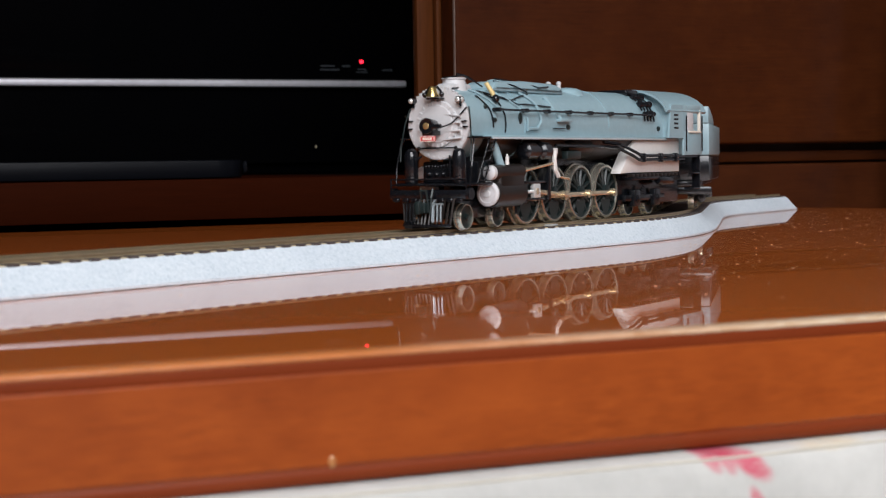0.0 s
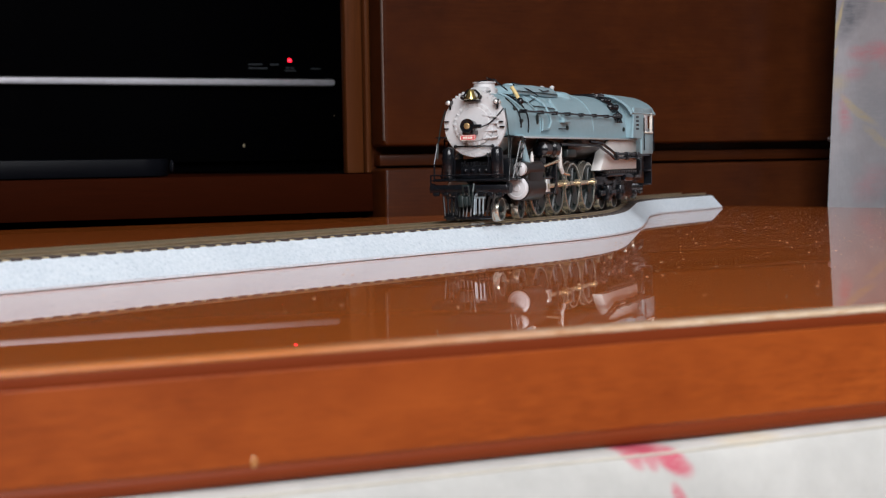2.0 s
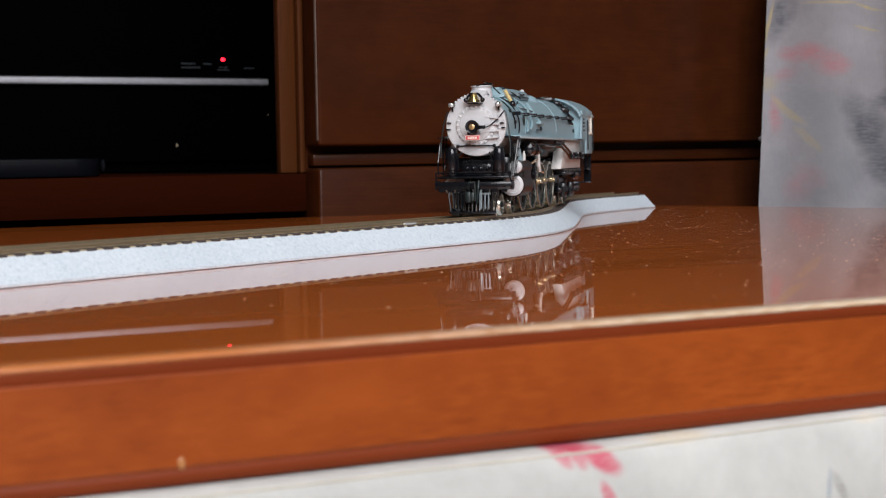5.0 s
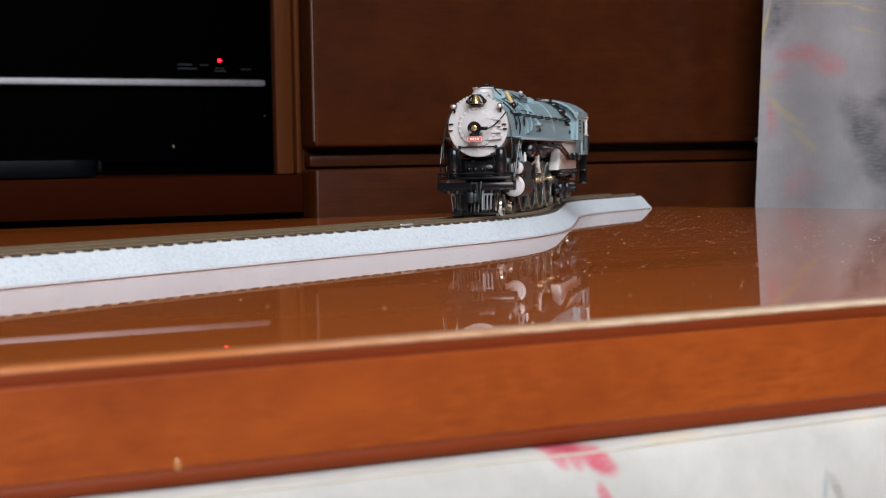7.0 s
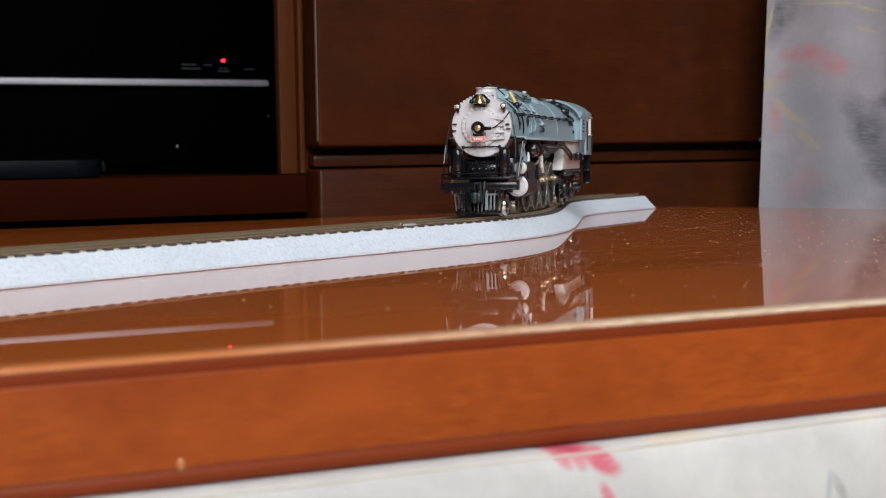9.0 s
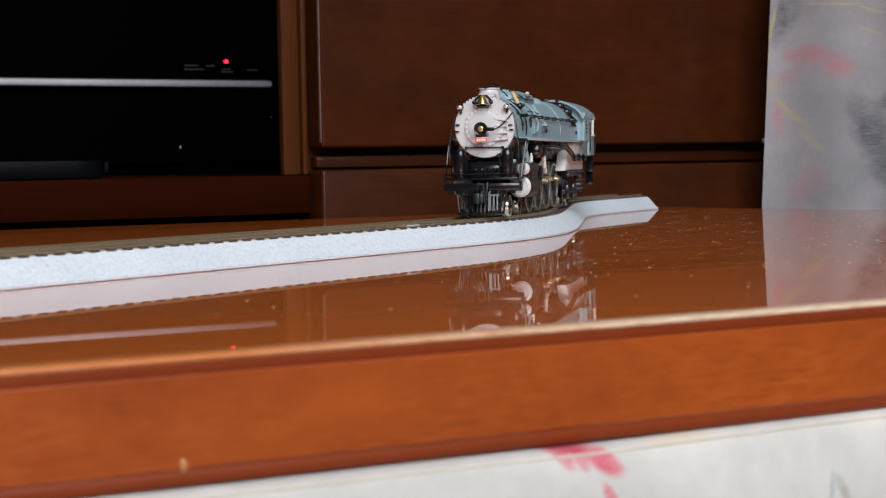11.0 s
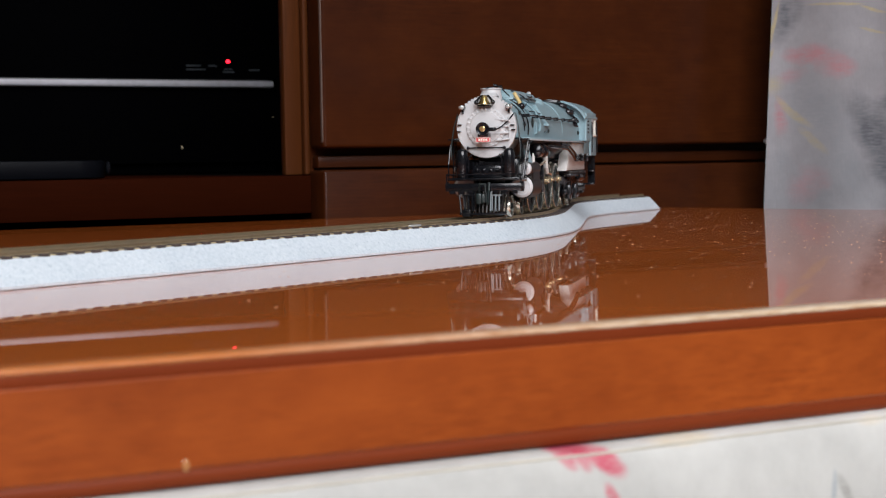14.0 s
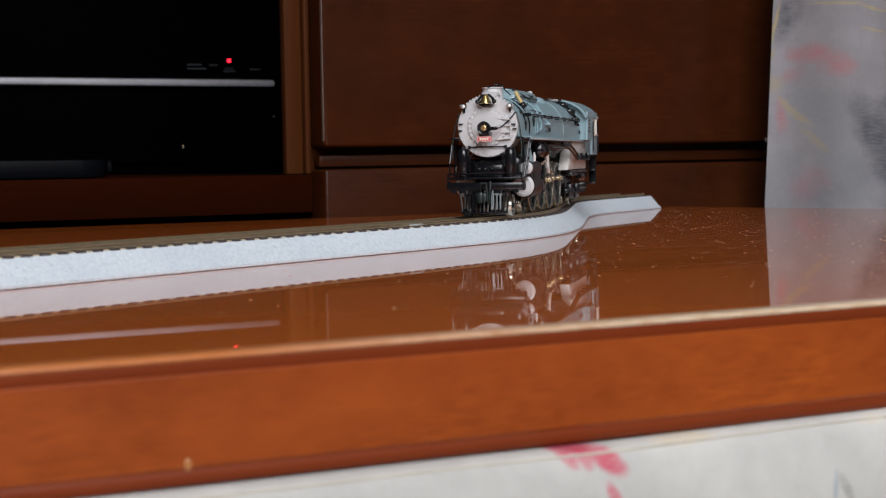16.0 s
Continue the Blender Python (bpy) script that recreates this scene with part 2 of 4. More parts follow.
def lathe(profile, axis="x", centre=(0, 0, 0), bm=None, n=32, close=True, span=(0, 360)):
    """Turn a profile of (along, radius) round an axis through centre."""
    own = bmesh.new()
    full = span == (0, 360)
    angles = [radians(span[0] + (span[1] - span[0]) * i / n) for i in range(n if full else n + 1)]
    rings = []
    for along, r in profile:
        ring = []
        for a in angles:
            c, s = r * math.cos(a), r * math.sin(a)
            p = {"x": (along, c, s), "y": (c, along, s), "z": (c, s, along)}[axis]
            ring.append(own.verts.new(Vector(p) + Vector(centre)))
        rings.append(ring)
    for r0, r1 in zip(rings, rings[1:]):
        for i in range(len(angles) if full else len(angles) - 1):
            j = (i + 1) % len(angles)
            own.faces.new((r0[i], r0[j], r1[j], r1[i]))
    if close:
        for ring, (_, r) in ((rings[0], profile[0]), (rings[-1], profile[-1])):
            if r > 1e-6:
                own.faces.new(ring)
    bmesh.ops.remove_doubles(own, verts=own.verts, dist=1e-7)
    return joined(bm, own)


def prism(outline, lo, hi, axis="y", bm=None, bevel=0.0):
    """Extrude an outline (pairs in the plane across the axis) from lo to hi."""
    own = bmesh.new()
    def at(p, k):
        return {"x": (k, p[0], p[1]), "y": (p[0], k, p[1]), "z": (p[0], p[1], k)}[axis]
    a, b = [own.verts.new(at(p, lo)) for p in outline], [own.verts.new(at(p, hi)) for p in outline]
    own.faces.new(a)
    own.faces.new(b[::-1])
    for i in range(len(outline)):
        j = (i + 1) % len(outline)
        own.faces.new((a[i], a[j], b[j], b[i]))
    bmesh.ops.recalc_face_normals(own, faces=own.faces)
    if bevel:
        bmesh.ops.bevel(own, geom=own.edges[:], offset=bevel, segments=2, affect="EDGES", profile=0.5)
    return joined(bm, own)


# ---- the room's shell, unseen: walls and ceiling kept dark to cut fill light ----
def shell():
    for name, b, mat, words, cat in (
            ("floor", (-2.3, 2.5, -1.1, 2.4, -0.50, -0.45), M_FLOOR, "plain brown wooden floor of the room", "floor"),
            ("ceiling", (-2.3, 2.5, -1.1, 2.4, 2.3, 2.35), M_CEILING, "unseen grey ceiling added over the room", "ceiling"),
            ("wall_north", (-2.3, 2.5, 2.3, 2.4, -0.45, 2.3), M_WALL, "unseen dark wall added behind the cabinet", "wall"),
            ("wall_west", (-2.4, -2.3, -1.1, 2.4, -0.45, 2.3), M_WALL, "unseen dark side wall added to cut fill light", "wall"),
            ("wall_east", (2.5, 2.6, -1.1, 2.4, -0.45, 2.3), M_WALL, "unseen dark side wall added to cut fill light", "wall")):
        tagged(new(name, solid(name, box(*b), mat)), words, cat, kind="structure")
    bm = box(-2.3, -0.38, -1.1, -0.95, -0.45, 2.3)
    box(1.18, 2.5, -1.1, -0.95, -0.45, 2.3, bm=bm)
    box(-0.38, 1.18, -1.1, -0.95, -0.45, 0.42, bm=bm)
    box(-0.38, 1.18, -1.1, -0.95, 1.88, 2.3, bm=bm)
    tagged(new("wall_south", solid("wall_south", bm, M_WALL)), "unseen dark wall with a wide window opening", "wall", kind="structure")


shell()


# ---- the table board ----
def sag(bm):
    """The rim grows a little deeper along its length."""
    for v in bm.verts:
        v.co.z -= (v.co.x - 0.12) * 0.0075 * min(1, -v.co.z / 0.0234)
    return bm


def make_table():
    t = thing("table", "glossy red-brown lacquered wooden table with a moulded rim", "table", ROOM)
    outline = [(-0.6, 0.2682), (0.80, 0.2682), (0.735, 0.50), (0.683, 0.689), (0.655, 0.79), (0.640, 0.845), (0.630, 0.857), (-0.6, 0.857)]
    part("tabletop", prism(outline, -0.022, 0.0, "z"), M_TOP, t, smooth=False)
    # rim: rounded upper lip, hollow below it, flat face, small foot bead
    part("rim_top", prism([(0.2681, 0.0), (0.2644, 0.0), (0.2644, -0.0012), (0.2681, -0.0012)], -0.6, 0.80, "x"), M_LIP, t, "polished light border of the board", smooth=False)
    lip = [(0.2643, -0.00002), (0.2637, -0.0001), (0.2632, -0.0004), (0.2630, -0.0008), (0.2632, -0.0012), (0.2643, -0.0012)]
    part("rim_lip", prism(lip, -0.6, 0.80, "x"), M_LIP, t, "pale lip of the rim")
    groove = [(0.268, -0.0012), (0.2633, -0.0012), (0.2632, -0.0016), (0.2633, -0.0030), (0.2634, -0.0036), (0.268, -0.0036)]
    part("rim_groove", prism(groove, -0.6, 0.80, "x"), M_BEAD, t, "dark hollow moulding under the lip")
    face = [(0.272, -0.0036), (0.2632, -0.0036), (0.26305, -0.0038), (0.26300, -0.0200), (0.2634, -0.0206), (0.272, -0.0206)]
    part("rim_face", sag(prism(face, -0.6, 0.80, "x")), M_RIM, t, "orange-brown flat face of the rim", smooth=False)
    foot = [(0.272, -0.0206), (0.2634, -0.0206), (0.2631, -0.0212), (0.2630, -0.0224), (0.2636, -0.0234), (0.272, -0.0234)]
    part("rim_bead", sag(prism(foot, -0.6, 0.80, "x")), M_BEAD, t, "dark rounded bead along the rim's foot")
    part("chip", ball((0.0935, 0.2630, -0.0194), 0.0009, None, 10, 8, (0.8, 0.25, 1.3)), M_WORN, t, "pale chipped spot on the rim")
    for e in (-0.5, 0.55):
        part("leg", box(e - 0.03, e + 0.03, 0.72, 0.78, -0.45, -0.022, 0.004), M_BEAD, t)
    return t


make_table()


def make_bench():
    """The cloth-covered bench under the table's rim."""
    t = thing("bench", "bench covered in cream floral cloth under the table rim", "bench", ROOM)
    prof = [(0.52, -0.0237), (0.2650, -0.0237), (0.2616, -0.0238), (0.2596, -0.0246), (0.2578, -0.0275), (0.2560, -0.036), (0.2545, -0.06), (0.253, -0.12), (0.254, -0.45), (0.52, -0.45)]
    bm = bmesh.new()
    rows = []
    steps = 170
    for i in range(steps + 1):
        e = -0.5 + 1.25 * i / steps
        row = []
        for k, (n, z) in enumerate(prof):
            wave = 0.0 if k in (0, 9) else noise.noise((e * 9, z * 20, 0.3)) * 0.0014 + noise.noise((e * 34, z * 60, 5)) * 0.0005
            row.append(bm.verts.new((e, n + wave, z + (0.35 * wave if 0 < k < 8 else 0) - (e - 0.12) * 0.0075)))
        rows.append(row)
    hem, loops = bmesh.new(), []
    for row in rows:
        c = row[3].co
        loops.append([hem.verts.new((c.x, c.y + dy, c.z + dz)) for dy, dz in ((0.0004, 0.0001), (-0.0001, 0.0002), (-0.0003, 0.0), (-0.0002, -0.0005), (0.0003, -0.0005))])
    for a, b in zip(loops, loops[1:]):
        for k in range(5):
            hem.faces.new((a[k], a[(k + 1) % 5], b[(k + 1) % 5], b[k]))
    hem.faces.new(loops[0])
    hem.faces.new(loops[-1][::-1])
    part("hem", hem, M_HEM, t, "faintly yellowed hem of the cover")
    for a, b in zip(rows, rows[1:]):
        for k in range(len(prof) - 1):
            bm.faces.new((a[k], a[k + 1], b[k + 1], b[k]))
        bm.faces.new((a[-1], a[0], b[0], b[-1]))
    bm.faces.new(rows[0])
    bm.faces.new(rows[-1][::-1])
    red, deep, grey = (0.52, 0.06, 0.11), (0.42, 0.035, 0.075), (0.28, 0.27, 0.25)
    blots = [(0.1788, -0.0266, 0.0064, 0.0030, 36, red, 0.85, 0.0012), (0.1700, -0.0254, 0.0036, 0.0021, 50, red, 0.8, 0.0012),
             (0.1738, -0.0256, 0.0036, 0.0021, 72, red, 0.75, 0.0012), (0.1730, -0.0242, 0.0055, 0.0012, 4, deep, 0.9, 0.0012),
             (0.1795, -0.0342, 0.0040, 0.0018, 66, red, 0.75, 0.0012), (0.2405, -0.0392, 0.0045, 0.0016, 62, grey, 0.7, 0.0015),
             (0.2375, -0.0385, 0.0045, 0.0010, 100, (0.25, 0.3, 0.35), 0.6, 0.0015), (0.2000, -0.0250, 0.010, 0.0012, 0, (0.62, 0.50, 0.30), 0.45, 0.003),
             (0.2520, -0.0262, 0.005, 0.0014, 0, (0.62, 0.52, 0.38), 0.4, 0.003),
             (0.02, -0.06, 0.02, 0.012, 30, red, 0.7, 0.004), (0.32, -0.06, 0.025, 0.014, 10, red, 0.7, 0.004), (0.12, -0.09, 0.02, 0.01, 60, grey, 0.6, 0.004)]
    part("cover", bm, floral("cream_floral_cloth", (0.53, 0.525, 0.50), blots), t)
    return t


make_bench()


# ---- cabinet with the open bay ----
def make_cabinet():
    t = thing("tv_cabinet", "dark brown wooden cabinet with an open bay and drawers", "cabinet", ROOM @ Matrix.Translation((0, 0, HIGH)) @ Matrix.Scale(1.035, 4) @ Matrix.Translation((0, 0, -HIGH)))
    part("shelf_back", box(0.3710, 0.558, 0.902, 1.44, 0.0040, 0.0260), M_RECESS_SHADE, t)
    part("shelf", box(-0.7, 0.3703, 0.850, 1.44, 0.0040, 0.0262, 0.0012), M_SHELF, t, "dark red-brown shelf board")
    part("shelf_front", box(-0.7, 0.3925, 0.8486, 0.8498, 0.0041, 0.0262, 0.0003), M_SHELF, t)
    part("plinth", box(-0.7, 0.385, 0.900, 0.92, -0.433, 0.0039), M_RECESS_SHADE, t, "recessed plinth, blackened as shade")
    part("shelf_end", box(0.3705, 0.3925, 0.850, 0.8515, 0.0042, 0.0261), M_SHELF, t)
    part("post", box(0.3715, 0.3835, 0.866, 0.90, -0.433, 0.0039, 0.0008), M_SHELF, t)
    part("stile", box(0.3686, 0.3795, 0.853, 0.860, 0.0263, 0.56, 0.0012), M_STILE, t, "reddish upright beside the bay")
    part("stile_bead", box(0.3797, 0.3835, 0.850, 0.860, 0.0263, 0.56, 0.0014), M_STILE, t)
    # bay boards, with the bay's deep shade in their black
    part("bay_side", box(0.560, 0.570, 0.902, 1.44, 0.0274, 0.56), M_RECESS_SHADE, t, "inner side of the bay, blackened as shade")
    part("bay_back", box(-0.7, 0.57, 1.44, 1.46, 0.0, 0.56), M_RECESS_SHADE, t, "back of the bay, blackened as shade")
    part("bay_left", box(-0.72, -0.70, 0.853, 1.46, -0.433, 0.56), M_CAB, t)
    part("top", box(-0.72, 1.00, 0.845, 1.46, 0.56, 0.58, 0.002), M_CAB, t)
    part("face_board", box(0.3840, 1.00, 0.852, 0.868, -0.433, 0.56), M_CAB, t)
    part("carcass", box(0.572, 1.00, 0.902, 1.46, -0.433, 0.56), M_CAB, t)
    part("drawer_rail", box(0.3850, 1.00, 0.843, 0.852, 0.0303, 0.0372, 0.0010), M_CAB, t)
    door = part("upper_door", box(0.3826, 0.985, 0.830, 0.8500, 0.0418, 0.55, 0.0022, seg=3), M_DOOR, t, "plain brown panelled door")
    part("lower_drawer", box(0.3824, 0.985, 0.830, 0.8500, -0.20, 0.0290, 0.0018, seg=3), M_DOOR, t, "plain brown drawer front")
    # thin pale strip that paints in the highlight on the door's edge
    part("edge_glint", box(0.3822, 0.3829, 0.8305, 0.8330, 0.045, 0.548, 0.0003), M_EDGE_GLINT, door, "highlight painted along the door's edge")
    part("keyhole", rod((0.7100, 0.8300, 0.0432), (0.7100, 0.8275, 0.0432), 0.0016), M_SILVER, door)
    return t


make_cabinet()


def make_player():
    t = thing("disc_recorder", "glossy black recorder with a silver strip and red standby light", "recorder", ROOM)
    part("casing", box(-0.45, 0.5185, 1.215, 1.42, 0.0262, 0.175, 0.003), M_GLOSS, t)
    part("front_glass", box(-0.45, 0.5185, 1.206, 1.2145, 0.1015, 0.172, 0.001), M_GLOSS, t)
    part("silver_strip", box(-0.45, 0.5100, 1.200, 1.2145, 0.0952, 0.1007, 0.0018, seg=3), M_SILVER, t, "bright silver strip along the front")
    part("lower_flap", box(-0.45, 0.5185, 1.207, 1.2145, 0.035, 0.0945, 0.001), M_GLOSS, t)
    part("standby_light", ball((0.4725, 1.2058, 0.1162), 0.0016, squash=(1.2, 0.4, 0.9)), M_LED, t, "small glowing red light")
    for e, w, z in ((0.443, 0.012, 0.1125), (0.445, 0.016, 0.1095), (0.459, 0.007, 0.1125), (0.4705, 0.003, 0.1100), (0.4745, 0.003, 0.1100), (0.4727, 0.010, 0.1078), (0.495, 0.009, 0.1095)):
        part("marking", box(e - w / 2, e + w / 2, 1.2052, 1.2062, z - 0.0006, z + 0.0006), M_PRINT, t, "faint grey printed bar")
    for e, z, r in ((0.432, 0.0475, 0.0011), (0.5110, 0.0715, 0.0006)):
        part("screw", ball((e, 1.2064, z), r, squash=(0.8, 0.5, 1.3)), M_TAN, t)
    return t


make_player()


def make_stand():
    t = thing("screen_stand", "glossy black screen stand plate on the shelf", "stand", ROOM)
    outline = []
    for cx, cy, a0 in ((0.262, 0.918, -90), (0.262, 1.06, 0)):
        outline += [(cx + 0.018 * math.cos(radians(a0 + 15 * i)), cy + 0.018 * math.sin(radians(a0 + 15 * i))) for i in range(7)]
    outline += [(-0.40, 1.078), (-0.40, 0.900)]
    plate = prism(outline, 0.0264, 0.0390, "z", bevel=0.0015)
    for v in plate.verts:
        if v.co.z > 0.031:
            v.co.z -= 0.0022 * max(0, min(1, (v.co.x - 0.05) / 0.23))
    part("plate", plate, M_PLATE, t)
    part("foot_ring", ball((0.2785, 0.905, 0.0325), 0.0024, squash=(0.6, 1, 1.6)), M_BLACK, t)
    part("neck", box(-0.25, -0.15, 0.95, 1.02, 0.0363, 0.10, 0.004), M_GLOSS, t)
    return t


make_stand()


def make_curtain():
    t = thing("curtain", "pale grey floral cloth hanging beside the table", "curtain", ROOM)
    bm = bmesh.new()
    a, b = Vector((0.698, 0.818)), Vector((0.93, 0.50))
    n, rows = 90, []
    zs = [-0.45 + 0.90 * k / 60 for k in range(61)]
    for side in (0, 1):
        for i in range(n + 1):
            u = i / n
            col = []
            for z in zs:
                p = a + (b - a) * u
                fold = 0.008 * math.sin(u * 15 + 0.6) * min(1, u * 6) + 0.004 * math.sin(u * 37 + z * 3) + 0.006 * max(0, 0.06 - u) / 0.06
                shift = (z - 0.03) * 0.056 * (1 - u)
                off = Vector((0.81, 0.59)) * (fold + side * 0.002)
                col.append(bm.verts.new((p.x + off.x + shift, p.y + off.y, z)))
            rows.append(col)
    m = n + 1
    for i in range(n):
        for k in range(60):
            bm.faces.new((rows[i][k], rows[i + 1][k], rows[i + 1][k + 1], rows[i][k + 1]))
            bm.faces.new((rows[m + i][k], rows[m + i][k + 1], rows[m + i + 1][k + 1], rows[m + i + 1][k]))
    for k in range(60):
        bm.faces.new((rows[0][k], rows[0][k + 1], rows[m][k + 1], rows[m][k]))
    pink, grey, gold = (0.40, 0.19, 0.21), (0.10, 0.105, 0.12), (0.40, 0.33, 0.19)
    leaf = (0.235, 0.245, 0.265)
    blots = [(0.7180, 0.0990, 0.0085, 0.0060, 25, pink, 0.85, 0.012), (0.7250, 0.0900, 0.0060, 0.0070, 55, pink, 0.8, 0.010), (0.7110, 0.0860, 0.0040, 0.0060, 20, pink, 0.6, 0.008),
             (0.7190, 0.0620, 0.0090, 0.0270, -14, leaf, 0.8, 0.008), (0.7260, 0.0250, 0.0080, 0.0200, -10, leaf, 0.6, 0.010),
             (0.7065, 0.0590, 0.0030, 0.0110, 0, pink, 0.75, 0.008), (0.7060, 0.0290, 0.0040, 0.0080, 0, leaf, 0.6, 0.008), (0.7130, 0.0130, 0.0050, 0.0120, 10, pink, 0.45, 0.012),
             (0.7110, 0.1260, 0.0038, 0.0180, 10, grey, 0.9, 0.008), (0.7370, 0.0470, 0.0075, 0.0230, -18, grey, 0.95, 0.012), (0.7420, 0.0230, 0.0060, 0.0120, 0, grey, 0.8, 0.012),
             (0.7425, 0.0660, 0.0045, 0.0060, 18, grey, 0.75, 0.010), (0.7015, 0.1270, 0.0035, 0.0120, 0, leaf, 0.6, 0.008),
             (0.7035, 0.0800, 0.0055, 0.0060, 20, gold, 0.6, 0.004), (0.7110, 0.0620, 0.0022, 0.0140, -28, gold, 0.6, 0.003), (0.7165, 0.0430, 0.0020, 0.0110, -20, gold, 0.45, 0.003),
             (0.7062, 0.1180, 0.0010, 0.0200, 10, gold, 0.95, 0.002), (0.7040, 0.0980, 0.0009, 0.0080, 16, gold, 0.8, 0.002),
             (0.7270, 0.1312, 0.0110, 0.0011, 6, gold, 0.95, 0.002), (0.7400, 0.1265, 0.0070, 0.0012, 30, gold, 0.9, 0.002), (0.7390, 0.1130, 0.0060, 0.0012, 24, gold, 0.7, 0.002)]
    part("cloth", bm, floral("grey_floral_curtain_cloth", (0.30, 0.294, 0.312), blots, 600, 0.25, 0.0038), t)
    return t


make_curtain()

# ---- the track ----
BENDS = ((-0.60, 35.0), (-0.10, 35.5), (-0.012, 34.5), (0.082, 12.0), (0.12, 7.0), (0.235, 6.4), (0.32, 28.0), (0.60, 29.0))
STEP = 0.0033


def centre_line(s0=-0.43, s1=0.400, bends=BENDS, x0=0.0098, y0=0.6458):
    """Points (s, x, y, heading) of the line midway between the rails."""
    ss = np.arange(-0.6, 0.6001, 0.001)
    hd = np.radians(np.interp(ss, [b[0] for b in bends], [b[1] for b in bends]))
    x, y = np.cumsum(np.sin(hd)) * 0.001, np.cumsum(np.cos(hd)) * 0.001
    x, y = x - np.interp(0, ss, x) + x0, y - np.interp(0, ss, y) + y0
    out = []
    for s in np.arange(s0, s1, STEP):
        out.append((float(s), float(np.interp(s, ss, x)), float(np.interp(s, ss, y)), float(np.interp(s, ss, hd))))
    return out


LINE = centre_line()


def sweep(section, line, bm=None):
    """Carry a closed section of (side, height) along the line; side is positive towards the camera's right."""
    bm = bm or bmesh.new()
    rings = []
    for _, x, y, h in line:
        rings.append([bm.verts.new((x + w * math.cos(h), y - w * math.sin(h), z)) for w, z in section])
    k = len(section)
    for a, b in zip(rings, rings[1:]):
        for i in range(k):
            bm.faces.new((a[i], a[(i + 1) % k], b[(i + 1) % k], b[i]))
    bm.faces.new(rings[0])
    bm.faces.new(rings[-1][::-1])
    return bm


def lay_track(t, line):
    bed = [(-0.020, 0.0002), (-0.0127, 0.0081), (0.0127, 0.0081), (0.0132, 0.0078), (0.0194, 0.0012), (0.0200, 0.0010), (0.0200, 0.0002)]
    part("ballast_bed", sweep(bed, line), M_BED, t, "pale blue-grey speckled ballast bed")
    part("sleeper_strip", sweep([(-0.0122, 0.0070), (-0.0122, 0.0085), (0.0122, 0.0085), (0.0122, 0.0070)], line), M_TAN, t, "tan strip between the sleepers", smooth=False)
    for w in (-0.0083, 0.0083):
        web = [(w - 0.0010, 0.0086), (w - 0.0004, 0.0088), (w - 0.0004, 0.0094), (w - 0.0007, 0.0095), (w - 0.0007, 0.0098),
               (w + 0.0007, 0.0098), (w + 0.0007, 0.0095), (w + 0.0004, 0.0094), (w + 0.0004, 0.0088), (w + 0.0010, 0.0086)]
        part("rail", sweep(web, line), M_RAIL, t, "tarnished metal rail", smooth=False)
    sleeper = solid("sleeper", box(-0.0019, 0.0019, -0.0130, 0.0130, 0.0078, 0.0087, 0.0002, seg=1), M_TIE)
    for i, (s, x, y, h) in enumerate(line):
        if i % 2 == 0:
            ob = new("sleeper", sleeper)
            ob.parent = t
            ob.matrix_basis = Matrix.Translation((x, y, 0)) @ Matrix.Rotation(math.pi / 2 - h, 4, "Z")


def make_track():
    t = thing("model_track", "winding model railway track on pale speckled ballast, on the table", "model track")
    lay_track(t, LINE)
    # joint between two lengths
    for s, x, y, h in LINE:
        if abs(s + 0.052) < STEP / 2:
            jb = box(-0.0035, 0.0035, 0.0090, 0.0106, 0.0086, 0.0094, 0.0003)
            bmesh.ops.transform(jb, matrix=Matrix.Translation((x, y, 0)) @ Matrix.Rotation(math.pi / 2 - h, 4, "Z") @ Matrix.Diagonal((1, -1, 1, 1)), verts=jb.verts)
            part("rail_joiner", jb, M_NICKEL, t, "bright metal rail joiner")
    return t


make_track()

# ---- the locomotive: lengths below are in model millimetres before this factor; x forward, y its left side, z up from the rail ----
K = 0.96e-3
RAIL = 0.0098
LIFT = 0.83  # the bodies sit so much higher over their wheels
RUN = (  # seconds, engine x, y, turn; way run back; tender x, y, turn
    (0, -0.0524, 0.5450, 27.3, 0.0000, 0.0425, 0.7286, 7.5), (0.5, -0.0414, 0.5588, 25.5, 0.0170, 0.0448, 0.7455, 7.4),
    (1, -0.0311, 0.5722, 23.7, 0.0330, 0.0469, 0.7613, 7.4), (1.5, -0.0214, 0.5848, 21.8, 0.0480, 0.0488, 0.7762, 7.4),
    (2, -0.0139, 0.5950, 20.3, 0.0595, 0.0503, 0.7876, 7.4), (2.5, -0.0084, 0.6026, 19.1, 0.0680, 0.0514, 0.7960, 7.4),
    (3, -0.0015, 0.6119, 17.7, 0.0790, 0.0529, 0.8069, 7.4), (3.5, 0.0049, 0.6216, 16.2, 0.0900, 0.0543, 0.8178, 7.4),
    (4, 0.0107, 0.6313, 15.0, 0.1010, 0.0557, 0.8287, 7.4), (5.2, 0.0143, 0.6382, 14.1, 0.1085, 0.0567, 0.8362, 7.4),
    (6.5, 0.0156, 0.6407, 13.6, 0.1115, 0.0571, 0.8392, 7.3), (7, 0.0167, 0.6429, 13.4, 0.1140, 0.0574, 0.8416, 7.3),
    (16, 0.0167, 0.6429, 13.4, 0.1140, 0.0574, 0.8416, 7.3))


def mm(bm):
    """From model millimetres to metres."""
    bmesh.ops.transform(bm, matrix=Matrix.Diagonal((K, K, K, 1)), verts=bm.verts)
    return bm


